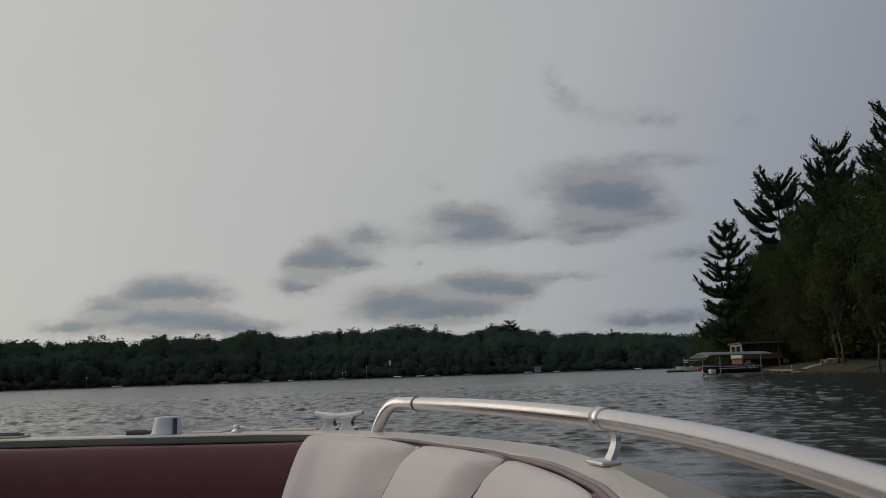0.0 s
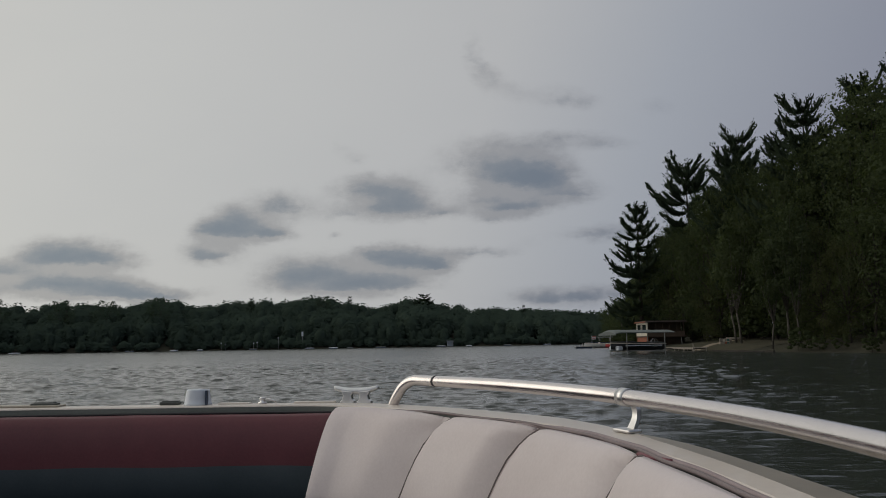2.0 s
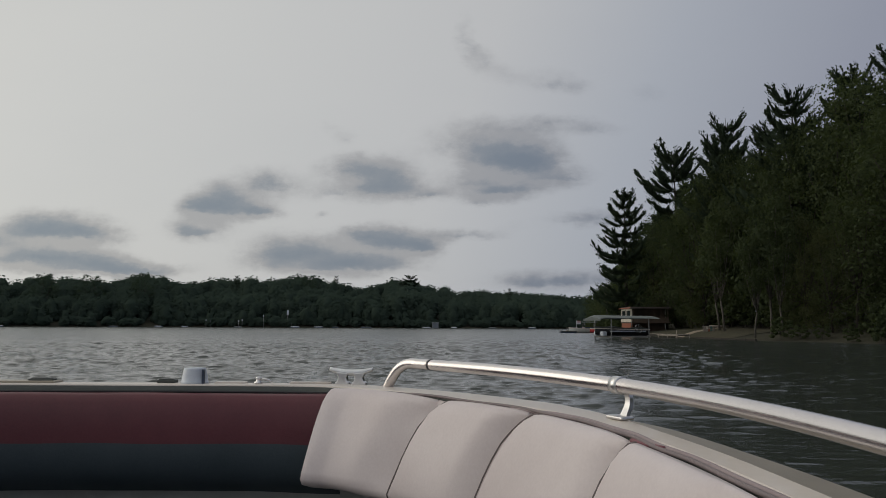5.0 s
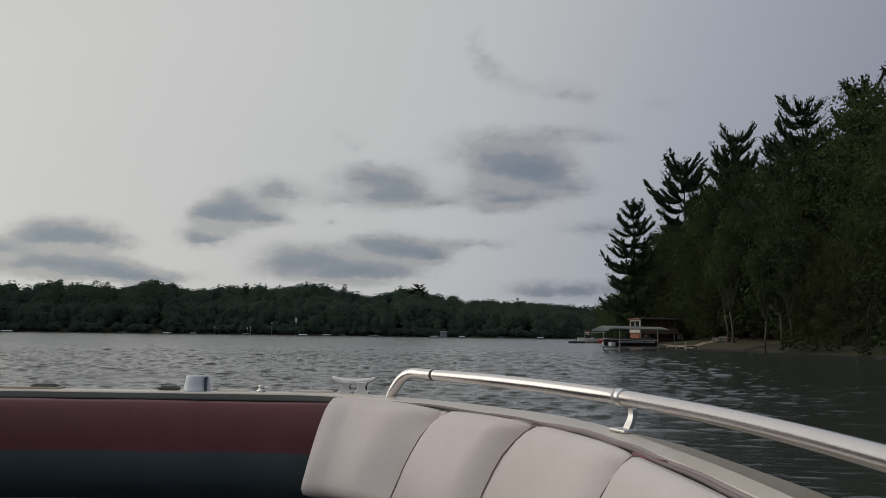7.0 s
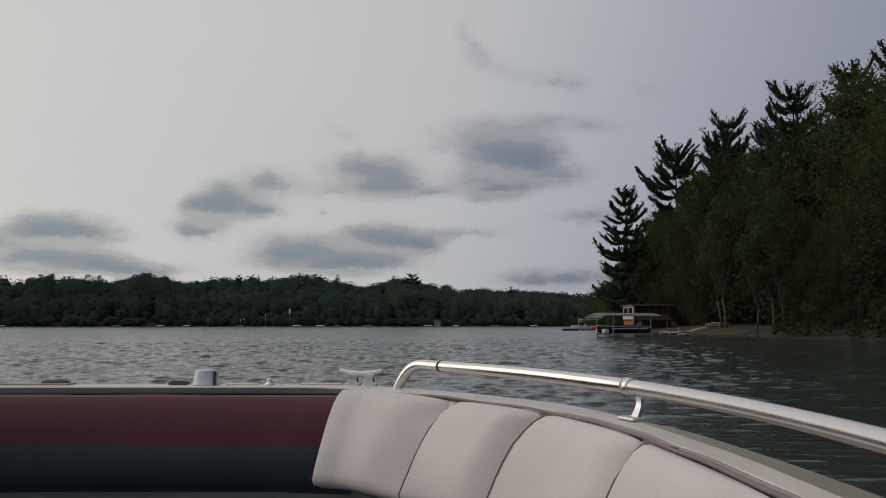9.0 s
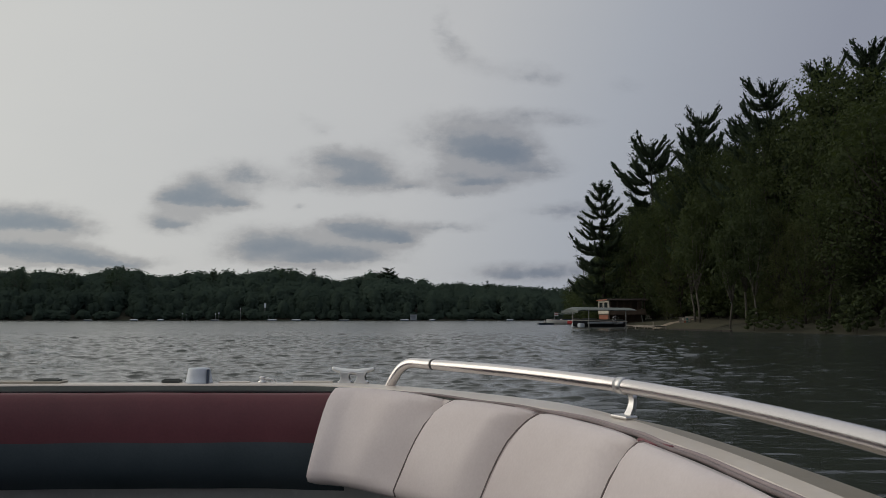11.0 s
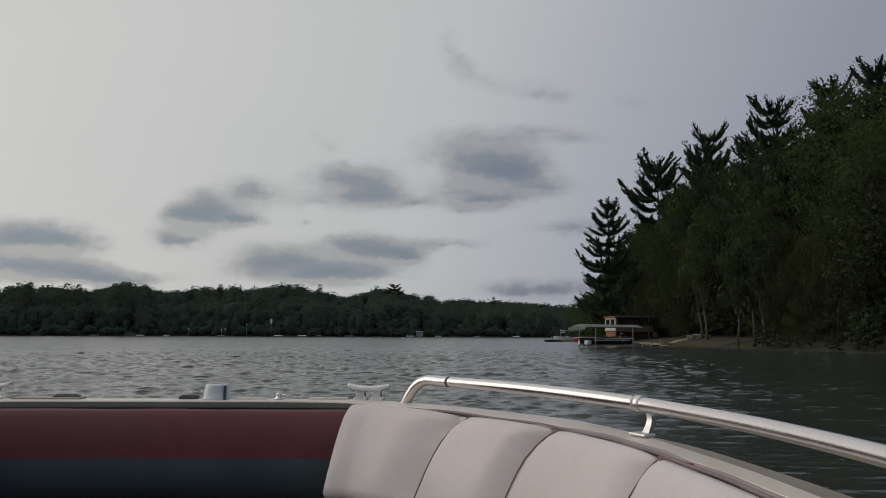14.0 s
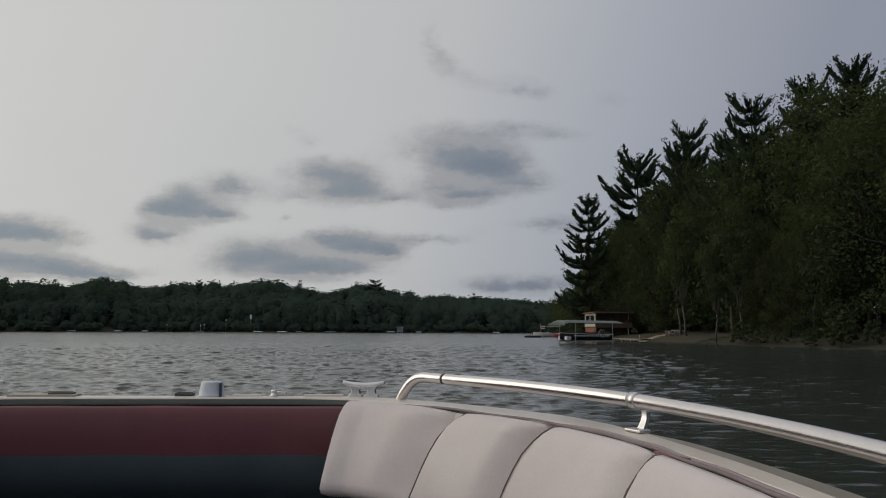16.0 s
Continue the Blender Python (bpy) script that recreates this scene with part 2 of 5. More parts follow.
# darker beige than the deck cap
M_FLANGE = worn("beige_gelcoat", (0.29, 0.255, 0.20), (0.40, 0.355, 0.28), 5, 70, 0.4, bump=0.1)
M_LATCH = worn("grey_plastic", (0.05, 0.055, 0.05), (0.10, 0.11, 0.10), 12, 120, 0.5)
# cream gelcoat greyed to carry the shade on the deck's inner face
M_RIM = worn("shade_grey_rim", (0.13, 0.145, 0.13), (0.20, 0.215, 0.195), 5, 70, 0.5)
M_HULL = worn("white_hull", (0.60, 0.60, 0.58), (0.72, 0.72, 0.70), 2, 40, 0.25, coat=0.3)
M_STEEL = worn("brushed_steel", (0.70, 0.665, 0.655), (0.80, 0.76, 0.755), 3, 60, 0.24, metal=1.0, bump=0.0, dist=0.0005, vary=0.03)
M_CHROME = worn("chrome", (0.70, 0.69, 0.68), (0.82, 0.81, 0.80), 12, 120, 0.30, metal=1.0, bump=0.0, dist=0.0005, vary=0.05)
M_CAST = worn("cast_alloy", (0.70, 0.71, 0.71), (0.84, 0.85, 0.85), 30, 160, 0.30, metal=0.6, bump=0.05, vary=0.08)
M_BLACK = worn("black_plastic", (0.015, 0.015, 0.017), (0.035, 0.035, 0.038), 12, 120, 0.5)
M_WHITE = worn("white_plastic", (0.55, 0.60, 0.66), (0.68, 0.72, 0.77), 12, 90, 0.35)
M_CARPET = worn("dark_carpet", (0.012, 0.013, 0.015), (0.03, 0.03, 0.034), 8, 300, 0.95)
M_BARK = worn("bark", (0.028, 0.024, 0.020), (0.062, 0.054, 0.045), 1.5, 14, 0.95, bump=0.8, dist=0.05, stretch=(1, 1, 0.3))
M_BIRCH = worn("pale_bark", (0.05, 0.045, 0.038), (0.13, 0.12, 0.10), 1.5, 10, 0.9, bump=0.5, dist=0.03, stretch=(1, 1, 2))
M_PINE = leafy("pine_needles", (0.030, 0.044, 0.032), (0.066, 0.088, 0.058), 0.2)
M_LEAF = leafy("broad_leaves", (0.042, 0.056, 0.035), (0.088, 0.108, 0.058), 0.35)
M_LEAF_WARM = leafy("yellowing_leaves", (0.054, 0.064, 0.038), (0.118, 0.127, 0.064), 0.35)
# leaf colour lifted and cooled: distance haze is mixed into it
M_FAR = leafy("hazed_far_leaves", (0.049, 0.071, 0.055), (0.061, 0.085, 0.066), 0.25)
M_EARTH = worn("forest_floor", (0.025, 0.025, 0.016), (0.060, 0.058, 0.034), 0.15, 3, 1.0, bump=0.6, dist=0.1)
M_SAND = worn("beach_sand", (0.26, 0.21, 0.16), (0.38, 0.32, 0.25), 0.5, 20, 0.95, bump=0.4, dist=0.02)
M_LAWN = worn("mown_lawn", (0.034, 0.034, 0.018), (0.072, 0.064, 0.036), 0.3, 8, 0.95, bump=0.4, dist=0.03)
M_WOOD = worn("weathered_boards", (0.24, 0.21, 0.18), (0.40, 0.36, 0.31), 1.2, 25, 0.8, bump=0.4, dist=0.006, stretch=(1, 4, 1))
M_CREAM = worn("cream_siding", (0.52, 0.48, 0.40), (0.66, 0.62, 0.53), 1.5, 30, 0.7)
M_REDPAINT = worn("red_paint", (0.28, 0.07, 0.045), (0.40, 0.12, 0.075), 1.5, 25, 0.65)
M_BRICK = worn("red_brick", (0.24, 0.085, 0.05), (0.40, 0.16, 0.10), 1.0, 18, 0.85, bump=0.4, dist=0.01)
# also carries the painted shade on the boathouse's porch side
M_DARKWOOD = worn("stained_and_shaded_wood", (0.05, 0.035, 0.025), (0.10, 0.07, 0.05), 1.2, 25, 0.75)
M_GREYPAINT = worn("grey_paint", (0.22, 0.22, 0.21), (0.32, 0.32, 0.30), 1.2, 25, 0.7)
M_SHINGLE = worn("brown_shingles", (0.06, 0.05, 0.045), (0.12, 0.10, 0.09), 1.2, 20, 0.9, bump=0.5, dist=0.02)
M_CANVAS = worn("grey_canvas", (0.12, 0.14, 0.135), (0.19, 0.21, 0.20), 0.8, 30, 0.8, bump=0.3, dist=0.02)
M_BOATBLUE = worn("navy_gelcoat", (0.03, 0.045, 0.08), (0.06, 0.08, 0.12), 1.5, 30, 0.3, coat=0.3)
M_BOATRED = worn("red_gelcoat", (0.35, 0.03, 0.04), (0.48, 0.06, 0.06), 1.5, 30, 0.3, coat=0.3)
M_GLASS = material("window_glass", lambda n: shiny(n, (0.02, 0.025, 0.03), 0.05, ior=1.5))


# ---- mesh helpers ----
def sheet(name, verts, faces, mat, parent=None, label="", smooth=False):
    me = bpy.data.meshes.new(name)
    me.from_pydata(verts, [], faces)
    me.materials.append(mat)
    if smooth:
        me.polygons.foreach_set("use_smooth", [True] * len(me.polygons))
    me.update()
    ob = new(name, me)
    ob.parent = parent
    if label:
        ob["label"] = label
    return ob


def part(name, bm, mat, parent, label="", smooth=False):
    bmesh.ops.recalc_face_normals(bm, faces=bm.faces)
    me = bpy.data.meshes.new(name)
    bm.to_mesh(me)
    bm.free()
    me.materials.append(mat)
    if smooth:
        me.polygons.foreach_set("use_smooth", [True] * len(me.polygons))
    ob = new(name, me)
    ob.parent = parent
    if label:
        ob["label"] = label
    return ob


def thing(name, label, category, m=None, group=""):
    ob = tagged(new(name), label, category, group)
    ob.empty_display_size = 0.2
    if m is not None:
        ob.matrix_basis = m
    return ob


def boxes(*items, bevel=0.0):
    """Boxes from (x0, y0, z0, x1, y1, z1) in one bmesh, with their edges rounded off."""
    bm = bmesh.new()
    for x0, y0, z0, x1, y1, z1 in items:
        m = Matrix.Translation(((x0 + x1) / 2, (y0 + y1) / 2, (z0 + z1) / 2)) @ Matrix.Diagonal((x1 - x0, y1 - y0, z1 - z0, 1))
        bmesh.ops.create_cube(bm, size=1, matrix=m)
    if bevel:
        bmesh.ops.bevel(bm, geom=bm.edges[:], offset=bevel, segments=2, affect="EDGES", profile=0.5)
    return bm


def tube_data(points, radii, sides=8, cap=True):
    """Vertices and faces of a tube along points."""
    verts, faces = [], []
    pts = [Vector(p) for p in points]
    if isinstance(radii, (int, float)):
        radii = [radii] * len(pts)
    side = None
    for i, p in enumerate(pts):
        along = (pts[min(i + 1, len(pts) - 1)] - pts[max(i - 1, 0)]).normalized()
        if side is None:
            side = along.orthogonal().normalized()
        side = (side - along * side.dot(along)).normalized()
        other = along.cross(side)
        for k in range(sides):
            a = 2 * math.pi * k / sides
            verts.append(p + (side * math.cos(a) + other * math.sin(a)) * radii[i])
    for i in range(len(pts) - 1):
        for k in range(sides):
            a, b = i * sides + k, i * sides + (k + 1) % sides
            faces.append((a, b, b + sides, a + sides))
    if cap:
        faces.append(tuple(reversed(range(sides))))
        faces.append(tuple(range((len(pts) - 1) * sides, len(pts) * sides)))
    return verts, faces


def tube(name, points, radii, mat, parent, sides=10, label=""):
    v, f = tube_data(points, radii, sides)
    return sheet(name, v, f, mat, parent, label, smooth=True)


def lathe(name, profile, mat, parent, at=(0, 0, 0), sides=24, label=""):
    """A turned body from (radius, height) pairs."""
    verts, faces = [], []
    for r, h in profile:
        for k in range(sides):
            a = 2 * math.pi * k / sides
            verts.append((at[0] + r * math.cos(a), at[1] + r * math.sin(a), at[2] + h))
    for i in range(len(profile) - 1):
        for k in range(sides):
            a, b = i * sides + k, i * sides + (k + 1) % sides
            faces.append((a, b, b + sides, a + sides))
    faces.append(tuple(reversed(range(sides))))
    faces.append(tuple(range((len(profile) - 1) * sides, len(profile) * sides)))
    return sheet(name, verts, faces, mat, parent, label, smooth=True)


def curve_through(points, steps):
    """Catmull-Rom through points, steps to each leg."""
    pts = [Vector(p) for p in points]
    ext = [pts[0] * 2 - pts[1], *pts, pts[-1] * 2 - pts[-2]]
    out = []
    for i in range(1, len(ext) - 2):
        a, b, c, d = ext[i - 1:i + 3]
        for k in range(steps):
            t = k / steps
            out.append(0.5 * (2 * b + (c - a) * t + (2 * a - 5 * b + 4 * c - d) * t * t + (3 * b - a - 3 * c + d) * t ** 3))
    out.append(pts[-1])
    return out


def grid_faces(rows_n, cols_n, closed=False):
    faces = []
    for i in range(rows_n - 1):
        for k in range(cols_n if closed else cols_n - 1):
            a, b = i * cols_n + k, i * cols_n + (k + 1) % cols_n
            faces.append((a, b, b + cols_n, a + cols_n))
    return faces


def table(pairs):
    xs, ys = zip(*pairs)
    return lambda v: float(np.interp(v, xs, ys))


# ---- lake bed, shores and hills: one sheet ----
RIGHT_SHORE = table([(-400, 90), (-150, 60), (-80, 46), (0, 41), (52, 38.5), (73, 35.4), (81, 32.2), (87, 30.6), (98, 30.3), (110, 29.4), (120, 27.4), (128, 27.4),
                     (142, 30), (162, 34), (182, 36.5), (212, 39.5), (250, 45), (330, 58), (400, 68), (480, 80)])
FAR_SHORE = table([(-700, 150), (-420, 200), (-300, 290), (-220, 350), (-120, 392), (0, 405), (60, 415), (110, 430), (600, 430)])
# slope of the far skyline over the water, by bearing
FAR_TOP = table([(-0.9, 0.062), (-0.504, 0.0583), (-0.484, 0.0632), (-0.471, 0.0591), (-0.43, 0.062), (-0.4035, 0.0593), (-0.376, 0.0608), (-0.365, 0.0640), (-0.352, 0.0609),
                 (-0.329, 0.0582), (-0.2745, 0.0584), (-0.206, 0.0579), (-0.186, 0.0593), (-0.162, 0.0622), (-0.141, 0.0574), (-0.124, 0.0567), (-0.096, 0.0534),
                 (-0.069, 0.0556), (-0.0495, 0.0556), (-0.031, 0.0522), (-0.020, 0.048), (0.0, 0.0512), (0.056, 0.0496), (0.073, 0.0427), (0.0975, 0.0414), (0.125, 0.0387),
                 (0.153, 0.0378), (0.174, 0.0345), (0.3, 0.034)])


def inland(x, y):
    """Metres from the water's edge, positive on land."""
    return max(x - RIGHT_SHORE(y), (y - FAR_SHORE(x)) * 0.97, -330 - y, -480 - x)


def height(x, y):
    d = inland(x, y)
    d += 0.5 * noise.noise((x * 0.12, y * 0.12, 3.0))
    if d < 0:
        return max(-2.5, d * 0.25)
    bank = 0.7 * min(1.0, d / 3.5)
    if y > FAR_SHORE(x) - 8 and x < RIGHT_SHORE(y):
        rise = max(3.0, FAR_TOP(x / y) * min(y, FAR_SHORE(x) + 60) - 11.5) * min(1.0, d / 55) ** 0.9
    else:
        rise = 6.0 * min(1.0, max(0.0, d - 4) / 60)
    return bank + rise + 0.35 * noise.noise((x * 0.05, y * 0.05, 0.0))


def build_ground():
    xs = np.unique(np.concatenate([np.linspace(-5000, -600, 8), np.linspace(-600, 10, 40), np.arange(12, 76, 1.6),
                                   np.linspace(80, 600, 24), np.linspace(700, 5000, 8)]))
    ys = np.unique(np.concatenate([np.linspace(-5000, -500, 8), np.linspace(-450, -40, 14), np.arange(-36, 200, 2.4),
                                   np.linspace(203, 560, 70), np.linspace(600, 5000, 10)]))
    verts = [(x, y, height(x, y)) for y in ys for x in xs]
    return tagged(sheet("ground", verts, grid_faces(len(ys), len(xs)), M_EARTH, smooth=True),
                  "dark wooded shore and hills round the lake", "ground", kind="structure")


def build_water():
    rng = np.random.default_rng(4)
    radius = np.concatenate([[0.5, 2.0, 4.5], np.arange(5.5, 12, 0.05), np.arange(12, 30, 0.085), np.arange(30, 60, 0.15), np.arange(60, 100, 0.27), 100.5 * np.exp(np.linspace(0, math.log(260 / 100.5), 60)), [450, 900, 2000, 5000]])
    fine = np.radians(np.linspace(-42, 42, FINE))
    angle = np.concatenate([fine, np.radians(np.linspace(46, 314, 66))])
    r, a = np.meshgrid(radius, angle, indexing="ij")
    x, y = r * np.sin(a), r * np.cos(a)
    z = np.zeros_like(x)
    gap = np.gradient(radius)[:, None] * np.ones_like(x)
    for i in range(60):
        lam = 0.28 * 1.036 ** i * rng.uniform(0.9, 1.1)
        turn = rng.normal(0.05, 0.33)
        k = 2 * math.pi / lam
        amp = lam * math.exp(-lam / 0.34)
        damp = np.clip((lam / gap - 1.9) / 1.3, 0, 1)
        ph = k * (x * math.sin(turn) + y * math.cos(turn)) + rng.uniform(0, 6.28)
        s = np.sin(ph)
        z += amp * damp * s
    # long flat troughs, few sharp crests
    near = (r > 6) & (r < 22) & (np.abs(np.sin(a)) < 0.7)
    z = np.minimum(z / z[near].std(), 2.2)
    z = WAVE * (np.exp(CREST * z) - 1.0) * (1 + 0.15 * np.clip((np.sin(a) - 0.06) / 0.3, 0, 1))
    # scattered short wavelets, steep on the side that faces the boat
    half = radians(42)
    push = np.zeros_like(z)
    for _ in range(WAVELETS):
        far, side = 6.5 + 92 * rng.uniform() ** 0.85, rng.uniform(-half, half)
        if noise.noise((far * math.sin(side) * 0.13, far * math.cos(side) * 0.13, 7.0)) < rng.uniform(-0.9, 0.35):
            continue
        cx, cy = far * math.sin(side), far * math.cos(side)
        long, turn = rng.uniform(0.12, 0.42) * rng.uniform(0.6, 1.5), rng.normal(0.04, 0.14)
        step = 0.05 if far < 12 else 0.085 if far < 30 else 0.15 if far < 60 else 0.27
        thick = max(rng.uniform(0.05, 0.11), 1.1 * step)
        tall = WAVELET * rng.uniform(0.4, 1.3) * (thick / 0.125) ** 0.6 * min(1.0, (106 - far) / 60)
        # the wooded shore shelters the water beside it
        tall *= 1 - 0.7 * min(1.0, max(0.0, (side - 0.15) / 0.25))
        i0, i1 = np.searchsorted(radius, [far - 3 * thick - 0.3, far + 3 * thick + 0.3])
        k0, k1 = np.searchsorted(fine, [side - 2 * long / far, side + 2 * long / far])
        dx, dy = x[i0:i1, k0:k1] - cx, y[i0:i1, k0:k1] - cy
        u = dx * math.cos(turn) - dy * math.sin(turn)
        v = dx * math.sin(turn) + dy * math.cos(turn) + 0.10 * (u / long) ** 2
        back = np.where(v > 0, 1.4, 1.0) * thick
        bump = np.exp(-(v / back) ** 2 - (np.abs(u) / long) ** 2.5)
        z[i0:i1, k0:k1] += tall * bump
        push[i0:i1, k0:k1] = np.maximum(push[i0:i1, k0:k1], LEAN * thick * bump)
    z[r > 262] = 0
    # crests lean towards the boat, down the wind
    x, y = x - push * np.sin(a), y - push * np.cos(a)
    z[:, FINE:] = 0
    z[:3] = 0
    verts = np.stack([x, y, z], -1).reshape(-1, 3).tolist()
    ob = sheet("water", verts, grid_faces(len(radius), len(angle), closed=True), M_WATER, smooth=True)
    return tagged(ob, "grey-green lake water with a light wind chop", "lake", kind="structure")


FINE = 500
WAVELETS, WAVELET = 15000, 0.033
WAVE, CREST, LEAN = 0.0014, 0.6, 0.95
build_ground()
build_water()


# ---- trees ----
def leaf_quads(centres, outs, sizes, rng, slim=0.75, loose=0.55):
    """Small leaf cards round the centres, each turned at random about its outward way."""
    n = len(centres)
    r1 = rng.normal(size=(n, 3))
    a = np.cross(r1, outs)
    a /= np.linalg.norm(a, axis=1)[:, None] + 1e-9
    o = outs + rng.normal(size=(n, 3)) * loose
    o /= np.linalg.norm(o, axis=1)[:, None] + 1e-9
    b = np.cross(o, a)
    b /= np.linalg.norm(b, axis=1)[:, None] + 1e-9
    s = sizes[:, None]
    return np.stack([centres - b * s, centres + a * s * slim, centres + b * s, centres - a * s * slim], 1)


def quads_mesh(name, quads, mat, parent, label=""):
    n = len(quads)
    me = bpy.data.meshes.new(name)
    me.vertices.add(n * 4)
    me.vertices.foreach_set("co", quads.reshape(-1).astype(np.float32))
    me.loops.add(n * 4)
    me.loops.foreach_set("vertex_index", np.arange(n * 4, dtype=np.int32))
    me.polygons.add(n)
    me.polygons.foreach_set("loop_start", np.arange(0, n * 4, 4, dtype=np.int32))
    me.update(calc_edges=True)
    me.materials.append(mat)
    ob = new(name, me)
    ob.parent = parent
    if label:
        ob["label"] = label
    return ob


def join_tubes(tubes):
    verts, faces = [], []
    for points, radii, sides in tubes:
        v, f = tube_data(points, radii, sides)
        faces += [tuple(i + len(verts) for i in q) for q in f]
        verts += v
    return verts, faces


def pine_tree(seed, label, tiers=13, count=5, bare=0.10, spread=0.20, inner=0.25, gaps=0.0, open_top=False, lift=1.4, flat=1.4, dense=28):
    """A white pine, 20 m high as built: straight trunk, tiers of upswept boughs with plates of needles."""
    rng = np.random.default_rng(seed)
    high = 20.0
    tree = thing("pine_tree", label, "tree")
    lean = rng.uniform(-0.3, 0.3, 2)
    trunk = [(lean[0] * t * t, lean[1] * t * t, high * t - 0.4) for t in np.linspace(0, 0.96, 12)]
    tubes = [(trunk, [0.30 * (1 - 0.93 * t) for t in np.linspace(0, 1, 12)], 9)]
    cen, outs, size = [], [], []
    masses = []
    for k in range(tiers):
        level = bare + (0.93 - bare) * (k + rng.uniform(0.3, 0.7)) / tiers
        if open_top:
            shape = 0.55 + 0.45 * math.sin(math.pi * min(1, max(0, (1.0 - level) / 0.6)))
        else:
            shape = min(1.0, 0.30 + (0.97 - level) * 1.6)
        tier_reach = high * spread * shape * rng.uniform(0.8, 1.1)
        turn = rng.uniform(0, 6.28)
        for b in range(count):
            if rng.uniform() < gaps:
                continue
            t = min(0.95, level + rng.normal(0, 0.006))
            az = turn + 6.283 * b / count + rng.normal(0, 0.3)
            far = tier_reach * rng.uniform(0.6, 1.15)
            rise = rng.uniform(-0.08, 0.10) + lift * (max(0, t - 0.58) / 0.42) ** 1.6
            curl = rng.uniform(0.10, 0.24)
            side = np.array([math.cos(az), math.sin(az), 0.0])
            foot = np.array([lean[0] * t * t, lean[1] * t * t, high * t - 0.4])
            cut = 1.0 / math.sqrt(1 + 0.6 * rise * rise)

            def on(q):
                return foot + side * far * cut * q + np.array([0, 0, far * cut * (rise * q + curl * q * q - 0.16 * math.sin(3.14 * q))])
            tubes.append(([on(q) for q in (0, 0.35, 0.7, 1)], [0.085 * (1 - t * 0.6), 0.06 * (1 - t * 0.6), 0.03, 0.012], 4))
            across = np.array([-side[1], side[0], 0.0])
            fat = min(0.36, 0.075 * far) * rng.uniform(0.8, 1.2)
            v, f = tube_data([on(q) + np.array([0, 0, 0.05]) for q in (max(0.06, inner), 0.36, 0.58, 0.80, 0.98)], [fat * 0.45, fat, fat * rng.uniform(0.75, 1.1), fat * 0.75, 0.04], 6)
            # short upturned side boughs
            for q in rng.uniform(0.30, 1.0, 5 if dense > 20 else 3):
                way = side * rng.uniform(0.35, 0.8) + across * rng.choice((-1, 1)) * rng.uniform(0.2, 0.8) + np.array([0, 0, rng.uniform(0.35, 0.85)])
                root, far_end = on(q), far * rng.uniform(0.14, 0.26) * (0.6 + 0.4 * t) + 0.25
                fv, ff = tube_data([root, root + way * far_end * 0.5, root + way * far_end * 0.85 + np.array([0, 0, 0.06]), root + way * far_end + np.array([0, 0, 0.16])], [fat * 0.35, fat * 0.50, fat * 0.38, 0.03], 5)
                masses.append(([Vector((p.x + rng.normal(0, 0.04), p.y + rng.normal(0, 0.04), p.z + rng.normal(0, 0.04))) for p in fv], ff))
                cen.append(root + way * far_end * rng.uniform(0.2, 1.0, 9)[:, None] + rng.normal(size=(9, 3)) * fat * 0.35)
                outs.append(np.tile(way, (9, 1)) + rng.normal(size=(9, 3)) * 0.3)
                size.append(rng.uniform(0.11, 0.20, 9))
            masses.append(([Vector((p.x + rng.normal(0, 0.10), p.y + rng.normal(0, 0.10), on(0.5)[2] + (p.z - on(0.5)[2]) * 0.9 + rng.normal(0, 0.06))) for p in v], f))
            for q in np.linspace(inner, 1.03, max(5, int(far * 3.6))):
                wide = far * 0.11 * math.sin(math.pi * min(1, 0.22 + 0.68 * q)) * rng.uniform(0.6, 1.2) + 0.06
                m = int(dense * 0.8)
                lat = rng.normal(size=m) * wide
                off = across * lat[:, None] + rng.normal(size=(m, 3)) * np.array([0.14, 0.14, 0.09 * flat])
                off[:, 2] += 0.25 * np.abs(lat) * rng.uniform(0, 1, m)
                cen.append(on(q) + off)
                outs.append(side * 0.9 + across * (np.sign(lat) * 0.5)[:, None] + np.array([0, 0, 0.6]) + rng.normal(size=(m, 3)) * 0.16)
                size.append(rng.uniform(0.11, 0.21, m) * (30 / dense) ** 0.4)
    cen, outs, size = np.concatenate(cen), np.concatenate(outs), np.concatenate(size)
    outs /= np.linalg.norm(outs, axis=1)[:, None]
    # needle tufts: slim cards along the outward way
    n = len(cen)
    a = np.cross(outs, rng.normal(size=(n, 3)))
    a /= np.linalg.norm(a, axis=1)[:, None]
    s = size[:, None]
    quads = np.stack([cen - outs * s * 0.6, cen + a * s * 0.22, cen + outs * s, cen - a * s * 0.22], 1)
    v, f = join_tubes(tubes)
    sheet("trunk", v, f, M_BARK, tree, "straight grey-brown trunk with tiered boughs", smooth=True)
    quads_mesh("crown", quads, M_PINE, tree, "dark layered pine needles")
    v, f = [], []
    for mv, mf in masses:
        f += [tuple(i + len(v) for i in q) for q in mf]
        v += mv
    sheet("inner_crown", v, f, M_PINE, tree, smooth=True)
    return tree


